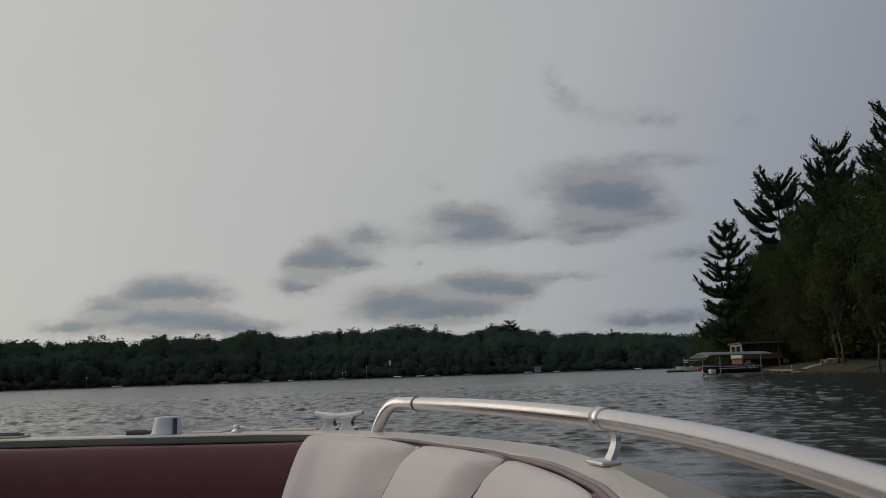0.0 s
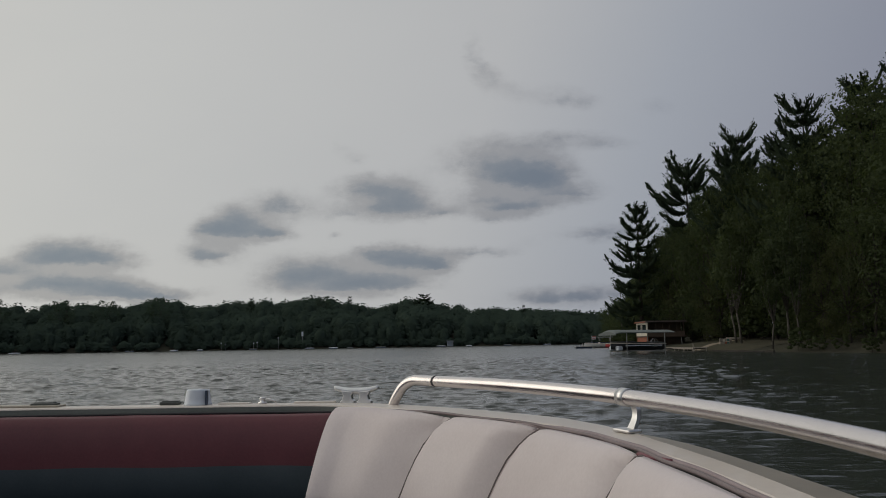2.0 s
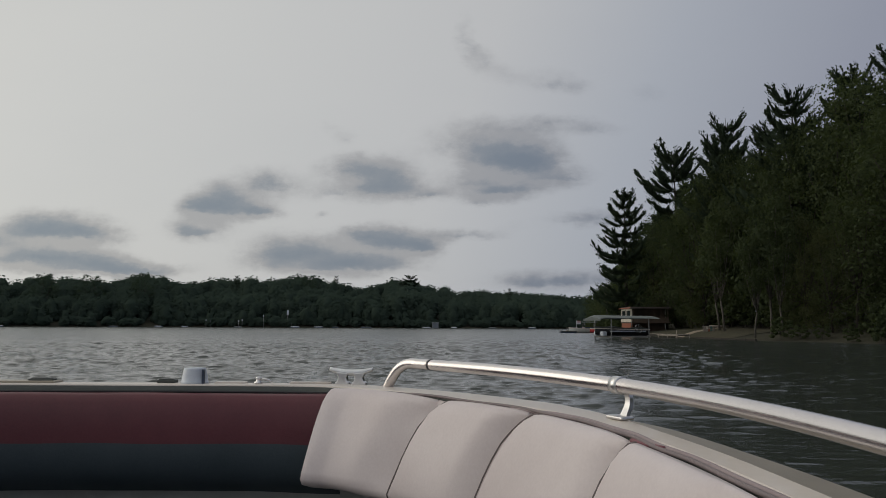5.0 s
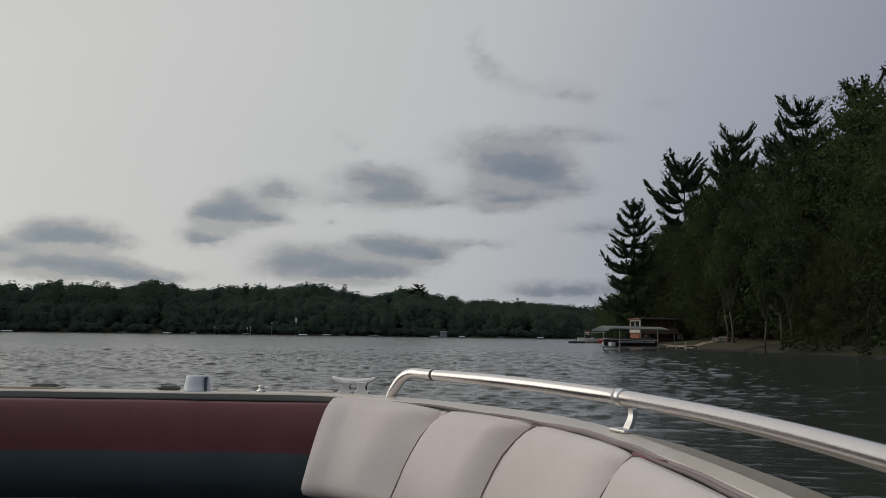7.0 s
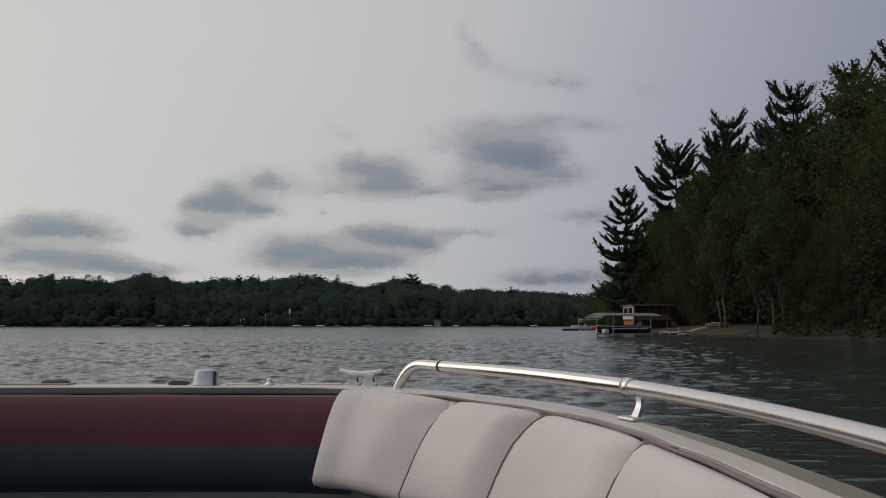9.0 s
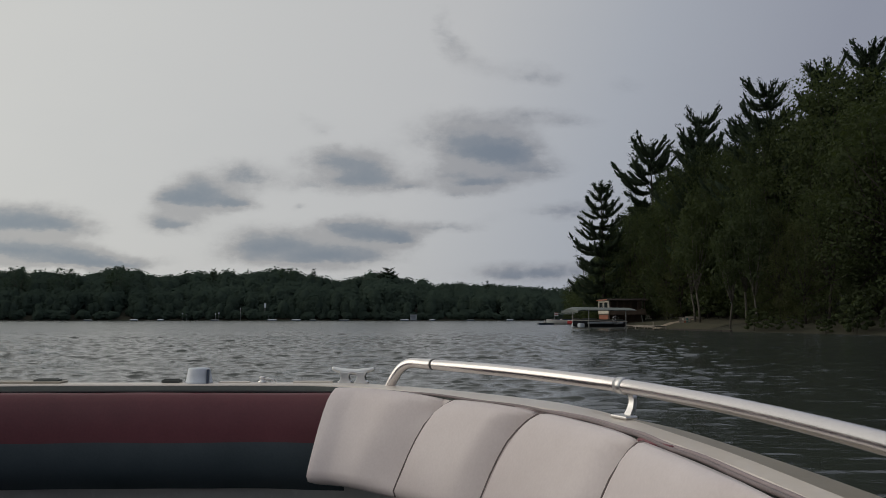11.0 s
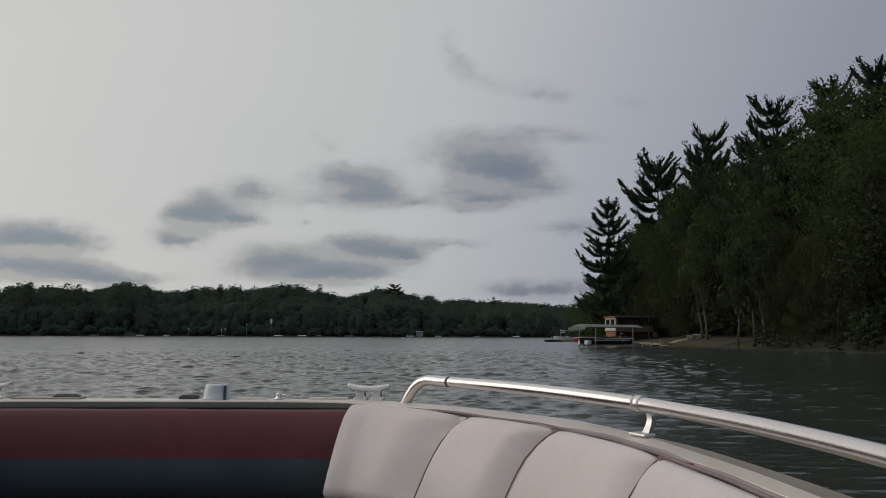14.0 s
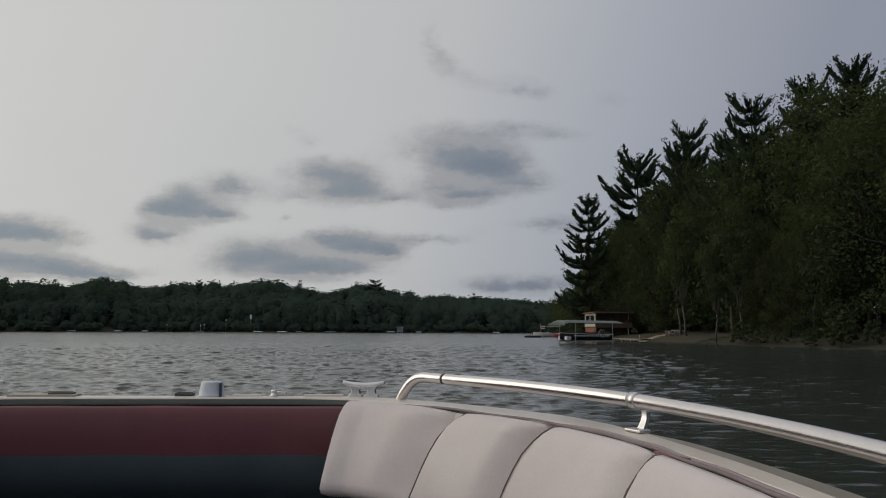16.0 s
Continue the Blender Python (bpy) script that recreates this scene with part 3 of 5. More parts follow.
def broad_tree(seed, label, mat, lobes=46, per=150, wide=0.33, low=0.16, slim=1.0, high=20.0, bark=None, name="leafy_tree", leaf=1.0):
    """A leafy tree, of that height as built: forked trunk, limbs, crown of many lobes of leaf cards."""
    rng = np.random.default_rng(seed)
    k = high / 20
    tree = thing(name, label, "bush" if high < 6 else "tree")
    fork = high * rng.uniform(0.22, 0.32)
    bend = rng.uniform(-0.6, 0.6, 2) * k
    tubes = [([(0, 0, -0.4), (bend[0] * 0.3, bend[1] * 0.3, fork * 0.5), (bend[0], bend[1], fork)], [0.27 * k, 0.20 * k, 0.17 * k], 9)]
    cen, outs, size = [], [], []
    base = np.array([bend[0], bend[1], fork])
    for i in range(lobes):
        t = (i + rng.uniform(0, 1)) / lobes
        zc = low + (0.93 - low) * t
        u = (zc - low) / (1 - low)
        belly = max(0.12, math.sin(math.pi * min(1, 0.16 + 0.80 * u)) ** 0.75)
        az = i * 2.399 + rng.normal(0, 0.3)
        rad = high * wide * belly * rng.uniform(0.35, 0.95) * slim
        c = np.array([rad * math.cos(az), rad * math.sin(az), high * zc])
        r = np.array([1.0, 1.0, 0.72]) * rng.uniform(1.2, 2.4) * (0.65 + 0.5 * belly) * k
        if i % 2 == 0:
            mid = base * 0.45 + c * 0.55 + np.array([0, 0, -0.6 * k])
            tubes.append(([base, mid, c], [0.10 * k, 0.06 * k, 0.02 * k], 5))
        d = rng.normal(size=(per, 3))
        d /= np.linalg.norm(d, axis=1)[:, None]
        shell = rng.uniform(0.58, 1.08, per)[:, None]
        cen.append(c + d * r * shell)
        outs.append(d + np.array([0, 0, 0.35]))
        size.append(rng.uniform(0.13, 0.30, per) * k ** 0.35 * leaf)
    cen, outs, size = np.concatenate(cen), np.concatenate(outs), np.concatenate(size)
    outs /= np.linalg.norm(outs, axis=1)[:, None]
    v, f = join_tubes(tubes)
    sheet("trunk", v, f, bark or M_BARK, tree, "pale smooth trunk" if bark else "rough brown trunk with spreading limbs", smooth=True)
    quads_mesh("crown", leaf_quads(cen, outs, size, rng), mat, tree)
    return tree


class Kind:
    """A kind of tree: the first one placed is the one built, the others are copies."""

    def __init__(self, tree, built=20.0):
        self.tree, self.used, self.built = tree, False, built

    def at(self, x, y, tall, turn, wide=1.0, lean=0.0):
        k = tall / self.built
        size = Vector((k * wide, k * wide, k))
        m = pose(x, y, max(0.0, height(x, y)), lean, lean * 0.6, turn) @ Matrix.Diagonal((*size, 1))
        if not self.used:
            self.used = True
            self.size = size
            self.tree.matrix_basis = m
            return self.tree
        return copy_thing(self.tree, m @ Matrix.Diagonal((*(1 / v for v in self.size), 1)))


FULL_PINE = Kind(pine_tree(11, "tall dark white pine with layered boughs", 14, 7, 0.10, 0.20, 0.10, 0.0, False, 1.1, 1.4))
WOOD_PINE = Kind(pine_tree(18, "dark white pine standing back in the woods", 13, 5, 0.10, 0.20, 0.10, 0.0, False, 1.1, 1.5, 14))
OPEN_PINE = Kind(pine_tree(12, "tall spindly white pine with a few bare boughs", 10, 6, 0.45, 0.17, 0.16, 0.10, True, 1.4, 1.3))
BROAD_PINE = Kind(pine_tree(17, "broad old white pine with upswept top boughs", 15, 7, 0.22, 0.25, 0.08, 0.05, False, 0.38, 1.4))
MAPLE = Kind(broad_tree(21, "dense dark-green leafy tree on the lake shore", M_LEAF, 48, 185, 0.33, 0.07, leaf=0.56))
OAK = Kind(broad_tree(22, "wide dark-green leafy tree on the lake shore", M_LEAF, 54, 185, 0.38, 0.06, leaf=0.56))
ASH = Kind(broad_tree(23, "slender green leafy tree on the lake shore", M_LEAF, 44, 185, 0.27, 0.08, leaf=0.56))
TALL_MAPLE = Kind(broad_tree(29, "tall leafy tree with a bare lower trunk on the bank", M_LEAF, 48, 185, 0.33, 0.24, leaf=0.56))
TALL_OAK = Kind(broad_tree(30, "tall spreading leafy tree with a bare lower trunk on the bank", M_LEAF, 54, 185, 0.36, 0.22, leaf=0.56))
WILLOW = Kind(broad_tree(24, "yellow-green leafy tree leaning over the water", M_LEAF_WARM, 54, 185, 0.36, 0.03, leaf=0.56))
WOOD_MAPLE = Kind(broad_tree(27, "dark-green leafy tree standing back in the woods", M_LEAF, 44, 76, 0.34, 0.10, leaf=1.0))
WOOD_OAK = Kind(broad_tree(28, "broad dark-green leafy tree standing back in the woods", M_LEAF, 48, 76, 0.38, 0.10, leaf=1.0))
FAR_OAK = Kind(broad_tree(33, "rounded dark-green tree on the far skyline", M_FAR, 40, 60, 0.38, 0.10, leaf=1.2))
BIRCH = Kind(broad_tree(25, "thin pale-barked tree at the water's edge", M_LEAF, 26, 120, 0.2, 0.42, bark=M_BIRCH))
BUSH = Kind(broad_tree(26, "low green bush at the water's edge", M_LEAF, 16, 80, 0.55, 0.12, high=3.0, name="shore_bush"), 3.0)


def by_bearing(kind, right, up, y, turn, wide=1.0, lean=0.0):
    """A tree y metres ahead, right and up being the slopes at which its top shows from the boat."""
    x = right * y
    tall = up * y + 1.4 - max(0.0, height(x, y))
    return kind.at(x, y, tall, turn, wide, lean)


# pines that stand above the woods
by_bearing(FULL_PINE, 0.227, 0.1784, 130, 20)
by_bearing(OPEN_PINE, 0.291, 0.2251, 133, 75)
by_bearing(BROAD_PINE, 0.357, 0.2765, 111, 200, 0.72)
by_bearing(BROAD_PINE, 0.435, 0.3159, 96, 20, 0.80)
by_bearing(OPEN_PINE, 0.345, 0.2349, 116, 140, 0.9)
by_bearing(FULL_PINE, 0.274, 0.1504, 136, 240, 0.8)
by_bearing(FULL_PINE, 0.403, 0.2657, 105, 130, 0.8)
by_bearing(BROAD_PINE, 0.512, 0.345, 94, 300, 0.75)
by_bearing(FULL_PINE, 0.572, 0.372, 90, 70, 0.85)
# leafy trees along the water, near the boathouse first
for kind, right, up, y, turn, wide in (
        (ASH, 0.243, 0.1072, 131, 0, 0.9), (MAPLE, 0.262, 0.1414, 128, 40, 0.8), (ASH, 0.276, 0.1338, 125, 90, 0.9), (MAPLE, 0.306, 0.1636, 119, 150, 0.8),
        (OAK, 0.324, 0.1818, 115, 30, 0.75), (TALL_OAK, 0.350, 0.2167, 111, 10, 0.75), (TALL_MAPLE, 0.374, 0.2220, 107, 200, 0.75), (TALL_OAK, 0.403, 0.2270, 100, 260, 0.75),
        (TALL_MAPLE, 0.429, 0.2355, 94, 300, 0.75), (TALL_OAK, 0.465, 0.2609, 92, 80, 0.75), (ASH, 0.500, 0.315, 90, 210, 0.9), (TALL_MAPLE, 0.540, 0.335, 86, 170, 0.85),
        (WILLOW, 0.446, 0.1423, 84, 110, 0.85), (WILLOW, 0.478, 0.1275, 80, 40, 0.9), (WILLOW, 0.322, 0.0983, 113, 200, 0.9), (WILLOW, 0.287, 0.0948, 124, 20, 0.9),
        (ASH, 0.508, 0.1692, 78, 20, 1.0), (MAPLE, 0.239, 0.0637, 134, 220, 0.9)):
    by_bearing(kind, right, up, y, turn, wide)
SKYLINE = table([(0.15, 0.03), (0.18, 0.036), (0.195, 0.046), (0.205, 0.056), (0.222, 0.07), (0.237, 0.095), (0.26, 0.132), (0.305, 0.158), (0.348, 0.21), (0.405, 0.225), (0.475, 0.26), (0.535, 0.31), (0.9, 0.52)])
trees_rng = random.Random(5)
KINDS = (WOOD_MAPLE, WOOD_OAK)
# second and third rows, deeper in the woods
for i in range(26):
    y = 64 + 3.8 * i
    for row in (0, 1):
        x = RIGHT_SHORE(y) + 12 + row * 11 + trees_rng.uniform(-3, 3)
        yy = y + trees_rng.uniform(-2, 2)
        up = SKYLINE(x / yy) * trees_rng.uniform(0.72, 0.97)
        tall = min(30, max(9, up * yy + 1.4 - height(x, yy)))
        trees_rng.choice((MAPLE, OAK) if y < 92 and row == 0 else KINDS).at(x, yy, tall, trees_rng.uniform(0, 360), trees_rng.uniform(0.85, 1.15))
# the shore that the boat has passed
for i in range(14):
    y = 56 - 8.5 * i
    if 28 < y < 44:
        continue
    x = RIGHT_SHORE(y) + trees_rng.uniform(5, 9)
    trees_rng.choice((WOOD_MAPLE, WOOD_OAK, WOOD_MAPLE)).at(x, y, trees_rng.uniform(21, 27), trees_rng.uniform(0, 360))
    trees_rng.choice((WOOD_MAPLE, WOOD_OAK)).at(x + 13, y + 4, trees_rng.uniform(24, 31), trees_rng.uniform(0, 360))
for y, tall in ((52, 27), (20, 29), (-6, 26), (-40, 28)):
    WOOD_PINE.at(RIGHT_SHORE(y) + 11, y, tall, 7 * y)
# the shore beyond the boathouse
for i in range(16):
    y = 148 + 12 * i
    x = RIGHT_SHORE(y) + trees_rng.uniform(4, 8)
    for kinds, xx, yy in (((WOOD_MAPLE, WOOD_OAK, WOOD_PINE), x, y), ((WOOD_MAPLE, WOOD_OAK), x + 12, y + 5)):
        tall = max(5.0, SKYLINE(xx / yy) * yy * trees_rng.uniform(0.85, 1.05) + 1.4 - height(xx, yy))
        trees_rng.choice(kinds).at(xx, yy, tall, trees_rng.uniform(0, 360))


def far_woods():
    """The wooded far shore: countless small crowns."""
    rng = np.random.default_rng(9)
    quads = []
    trunks = []
    core_v, core_f = [], []
    for i in range(3300):
        x = rng.uniform(-420, 118)
        fringe = i >= 2900
        depth = rng.uniform(0.3, 3.0) if fringe else 2 + 85 * rng.uniform() ** 1.25
        y = FAR_SHORE(x) + depth
        if x > RIGHT_SHORE(y) + 45:
            continue
        ground_z = height(x, y)
        tall = rng.uniform(8.5, 14.5) * (0.85 + 0.3 * noise.noise((x * 0.03, y * 0.03, 5.0)))
        if depth < 8:
            tall *= rng.uniform(0.35, 0.9)
        tall = min(tall, max(3.0, FAR_TOP(x / y) * y * rng.uniform(0.96, 1.05) + 1.4 - ground_z))
        wide = max(2.2, tall * rng.uniform(0.28, 0.42))
        pine = rng.uniform() < 0.02
        m = 130
        if fringe:
            tall, pine, m = rng.uniform(2.0, 4.5), False, 70
            wide = tall * 0.6
        d = rng.normal(size=(m, 3))
        d /= np.linalg.norm(d, axis=1)[:, None]
        d = d[(d[:, 1] < 0.3) & (d[:, 2] > -0.75)]
        m = len(d)
        if pine:
            tz = rng.uniform(0.12, 1.0, m)
            rad = wide * 0.62 * (1.06 - tz) * rng.uniform(0.5, 1.1, m)
            c = np.stack([d[:, 0] * rad, d[:, 1] * rad, tz * tall * 1.12], 1)
            sz = rng.uniform(0.2, 0.45, m)
        else:
            bump = rng.normal(size=(5, 3))
            bump /= np.linalg.norm(bump, axis=1)[:, None]
            gain = 1 + 0.16 * np.max(d @ bump.T, axis=1)
            c = d * np.array([wide, wide, tall * 0.44]) * (gain * rng.uniform(0.82, 1.0, m))[:, None] + np.array([0, 0, tall * 0.54])
            sz = rng.uniform(0.42, 0.80, m) * (1 if fringe else tall / 12)
        c += np.array([x, y, ground_z])
        quads.append(leaf_quads(c, 0.3 * d + np.array([0, -0.45, 0.7]), sz, rng, 0.85, 0.15))
        trunks.append(([(x, y, ground_z - 0.5), (x, y, ground_z + tall * 0.5)], [0.2, 0.12], 4))
        if not pine:
            k0 = len(core_v)
            turn = rng.uniform(0, 1)
            core_v += [(x + math.cos(a + turn) * q * wide, y + math.sin(a + turn) * q * wide, ground_z + h * tall)
                       for h, q in ((0.0, 0.45), (0.38, 0.82), (0.68, 0.75), (0.86, 0.44)) for a in np.linspace(0, 5.236, 6)]
            core_v.append((x, y, ground_z + tall * 0.91))
            core_f += [tuple(k0 + i for i in q) for q in grid_faces(4, 6, closed=True)] + [(k0 + 18 + i, k0 + 18 + (i + 1) % 6, k0 + 24) for i in range(6)]
    woods = tagged(new("far_woods"), "low dark-green wooded hills on the far shore", "woods", kind="stuff")
    # both crown meshes wear the leaf colour with the haze painted in
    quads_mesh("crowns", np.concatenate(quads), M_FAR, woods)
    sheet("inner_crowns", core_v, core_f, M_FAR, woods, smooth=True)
    v, f = join_tubes(trunks)
    sheet("trunks", v, f, M_BARK, woods)


far_woods()
# bushes and pale trunks at the water's edge
for i in range(44):
    y = 66 + 2.1 * i
    if 82 < y < 132:
        continue
    x = RIGHT_SHORE(y) + trees_rng.uniform(0.6, 3.0)
    BUSH.at(x, y, trees_rng.uniform(1.4, 3.4), trees_rng.uniform(0, 360), trees_rng.uniform(0.9, 1.5))
for i in range(22):
    y = 52 - 5.5 * i
    if 26 < y < 46 or 0 < y < 14:
        continue
    BUSH.at(RIGHT_SHORE(y) + trees_rng.uniform(0.8, 3.0), y, trees_rng.uniform(1.6, 3.6), trees_rng.uniform(0, 360), 1.3)
for i in range(18):
    y = 146 + 9 * i
    BUSH.at(RIGHT_SHORE(y) + trees_rng.uniform(0.8, 3.0), y, trees_rng.uniform(2, 4), trees_rng.uniform(0, 360), 1.5)
# bushes added up the bank, behind the trunks, to darken the understory
for i in range(16):
    y = 91 + 1.75 * i
    BUSH.at(RIGHT_SHORE(y) + 9 + 2.5 * (i % 2), y, trees_rng.uniform(2.4, 4.2), trees_rng.uniform(0, 360), 1.4)
for right, y, tall in ((0.340, 104, 15), (0.346, 101, 16), (0.383, 85.5, 11), (0.404, 85, 15), (0.417, 83, 12)):
    BIRCH.at(right * y, y, tall, 80 * right * y, 0.8)
# trees that stand out of the far skyline
for kind, right, up, y, turn in ((BROAD_PINE, -0.0385, 0.0632, 452, 0), (WOOD_PINE, -0.1288, 0.0612, 462, 60), (WOOD_PINE, -0.166, 0.0605, 462, 60),
                                 (FAR_OAK, -0.162, 0.0622, 440, 40), (FAR_OAK, -0.365, 0.0649, 402, 90), (WOOD_PINE, 0.0836, 0.0469, 452, 120),
                                 (FAR_OAK, -0.485, 0.0632, 388, 10), (FAR_OAK, -0.43, 0.062, 395, 200), (WOOD_PINE, -0.2507, 0.0612, 440, 20),
                                 (FAR_OAK, -0.57, 0.066, 372, 20), (WOOD_PINE, -0.0495, 0.0575, 450, 200)):
    by_bearing(kind, right, up, y, turn, 1.5 if kind is BROAD_PINE else 1.0)


# ---- the boat ----
BOAT_MID = -0.90
boat = thing("motor_boat", "white bowrider motor boat with white and red vinyl seats, afloat", "boat")


def mirrored(points):
    return [Vector((2 * BOAT_MID - p[0], p[1], p[2])) for p in points]


EDGE = [(-0.90, 2.74, 1.19), (-0.50, 2.74, 1.19), (-0.27, 2.715, 1.19), (-0.11, 2.62, 1.19), (0.115, 2.37, 1.19), (0.340, 2.04, 1.19), (0.490, 1.73, 1.19),
        (0.553, 1.36, 1.187), (0.580, 1.04, 1.184), (0.603, 0.60, 1.18), (0.615, 0.0, 1.17), (0.615, -1.0, 1.16), (0.60, -2.4, 1.15)]
INNER = [(-0.90, 2.60, 1.197), (-0.50, 2.60, 1.197), (-0.33, 2.565, 1.197), (-0.19, 2.47, 1.197), (0.03, 2.215, 1.197), (0.225, 1.935, 1.197), (0.320, 1.69, 1.197),
         (0.390, 1.33, 1.195), (0.420, 0.99, 1.192), (0.434, 0.60, 1.187), (0.447, 0.0, 1.177), (0.447, -1.0, 1.167), (0.44, -2.4, 1.157)]
edge, inner = curve_through(EDGE, 6), curve_through(INNER, 6)


def round_boat(curve):
    """The whole sheer line, from the port quarter round the bow to the starboard quarter."""
    return list(reversed(mirrored(curve)))[:-1] + list(curve)


def ribbon(name, lines, mat, label="", smooth=True):
    """A skin through lines of equal length."""
    cols = len(lines[0])
    verts = [p for line in lines for p in line]
    return sheet(name, verts, grid_faces(len(lines), cols), mat, boat, label, smooth)


outer_line, inner_line = round_boat(edge), round_boat(inner)


CAP_SHARE = table([(-2.4, 0.28), (0.0, 0.28), (1.0, 0.28), (1.3, 0.31), (1.5, 0.33), (1.6, 0.37), (1.72, 0.44), (1.87, 0.66), (1.95, 0.88), (2.2, 0.88), (2.6, 0.6)])


def lip(f, dz=0.0):
    """A line on the deck cap: f = 1 is where the outer flange begins."""
    return [a.lerp(b, f * CAP_SHARE(a.y)) + Vector((0, 0, dz)) for a, b in zip(inner_line, outer_line)]


def flange(f, dz=0.0):
    return [a.lerp(b, CAP_SHARE(a.y) + f * (1 - CAP_SHARE(a.y))) + Vector((0, 0, dz)) for a, b in zip(inner_line, outer_line)]


def between(f, dz=0.0):
    return [a.lerp(b, f) + Vector((0, 0, dz)) for a, b in zip(inner_line, outer_line)]


def shrunk(f, z):
    mid = Vector((BOAT_MID, 0.0, 0))
    return [Vector((mid.x + (p.x - mid.x) * f, -2.4 + (p.y + 2.4) * (0.9 + 0.1 * f) * (0.86 + 0.14 * f), z)) for p in outer_line]


# the cap's inner face, its shade put into the grey colour
ribbon("inner_rim", [between(0, -0.06), between(0, 0.001)], M_RIM, "inner face of the deck edge, shade painted in grey", False)
ribbon("deck_cap", [between(0, 0.001), lip(0.02, 0.004), lip(0.06, 0.006), lip(0.9, 0.010), lip(0.97, 0.006), lip(1.0, -0.005)], M_GEL, "cream gelcoat deck edge", False)
ribbon("rub_rail", [flange(0.0, -0.005), flange(0.07, -0.004), flange(0.85, -0.006), between(0.98, -0.010), between(1.02, -0.03), between(1.02, -0.06), between(0.97, -0.08)],
       M_FLANGE, "beige outer flange", False)
ribbon("hull", [between(0.97, -0.08), shrunk(0.99, 0.9), shrunk(0.95, 0.55), shrunk(0.85, 0.15), shrunk(0.70, -0.2), shrunk(0.1, -0.4)], M_HULL, "white gelcoat hull")
part("transom", boxes((BOAT_MID - 1.44, -2.46, -0.2, BOAT_MID + 1.44, -2.38, 1.14), bevel=0.02), M_HULL, boat)
part("cockpit_floor", boxes((BOAT_MID - 1.3, -2.38, 0.42, BOAT_MID + 1.3, 1.4, 0.46), (BOAT_MID - 0.85, 1.4, 0.42, BOAT_MID + 0.85, 2.3, 0.46)), M_CARPET, boat, "dark carpeted floor")
part("bow_bench", boxes((BOAT_MID - 0.62, 1.55, 0.46, BOAT_MID + 0.62, 2.5, 0.84), bevel=0.03), M_CARPET, boat, "dark slate bench under the bow")


def bow_panel():
    """Rolled vinyl panel across the bow: red above, slate below."""
    xs = [BOAT_MID + 0.62 * k / 20 for k in range(-20, 21)]
    bow = lambda x: -0.035 * ((x - BOAT_MID) / 0.6) ** 4
    red = [(2.600, 1.150), (2.588, 1.176), (2.574, 1.180), (2.560, 1.172), (2.548, 1.150), (2.540, 1.115), (2.536, 1.07), (2.534, 1.030)]
    slate = [(2.534, 1.030), (2.5335, 1.015), (2.534, 0.995), (2.536, 0.975), (2.540, 0.955), (2.547, 0.935), (2.556, 0.918), (2.570, 0.90), (2.590, 0.88)]
    for name, prof, mat, label in (("upper_panel", red, M_RED, "dark red vinyl upper panel"), ("lower_panel", slate, M_SLATE, "slate-blue vinyl lower panel")):
        verts = [(x, y + bow(x), z + 0.004 * noise.noise((x * 4, z * 8, 1))) for y, z in prof for x in xs]
        sheet(name, verts, grid_faces(len(prof), len(xs)), mat, boat, label, smooth=True)
    # a black tube stands in for the shade in the gap under the rim
    pts = [(x, 2.594 + bow(x), 1.181) for x in xs]
    tube("panel_piping", pts, 0.004, M_BLACK, boat, 6, "black line for the shaded gap above the panel")


bow_panel()

# seat back along the side: vinyl channels between stitched seams
BACK = curve_through([(-0.305, 2.515, 1.197), (-0.17, 2.43, 1.197), (0.02, 2.19, 1.196), (0.215, 1.91, 1.194), (0.328, 1.61, 1.192), (0.368, 1.36, 1.190),
                      (0.400, 1.05, 1.187), (0.415, 0.60, 1.181), (0.425, 0.0, 1.171), (0.425, -0.9, 1.161)], 12)
LEAN_IN = curve_through([(-0.52, -0.85, 0), (-0.80, -0.45, 0), (-1.0, -0.02, 0), (-0.92, -0.05, 0), (-0.95, -0.25, 0), (-0.95, -0.30, 0), (-1, -0.2, 0), (-1, -0.1, 0), (-1, 0, 0), (-1, 0, 0)], 12)
PROFILE = [(0.0, -0.05), (0.0, -0.004), (0.006, 0.004), (0.018, 0.002), (0.032, -0.012), (0.046, -0.034), (0.064, -0.070), (0.082, -0.108),
           (0.100, -0.150), (0.116, -0.190), (0.130, -0.225), (0.136, -0.245), (0.128, -0.262), (0.09, -0.275)]
PUFF = [0.0, 0.0, 0.25, 0.6, 0.9, 1.0, 1.0, 1.0, 1.0, 1.0, 0.9, 0.7, 0.4, 0.0]
SEAMS = (0, 24, 36, 54, 74, 86, 97, 107)
# how far aft a seam runs at each step of the profile
SKEW = [2.6, 2.6, 2.4, 1.8, 1.1, 0.45, 0.0, -0.25, -0.4, -0.45, -0.45, -0.45, -0.4, -0.4]


def on_back(at):
    i = max(0, min(int(at), len(BACK) - 2))
    return BACK[i].lerp(BACK[i + 1], at - i), LEAN_IN[i].lerp(LEAN_IN[i + 1], at - i).normalized()


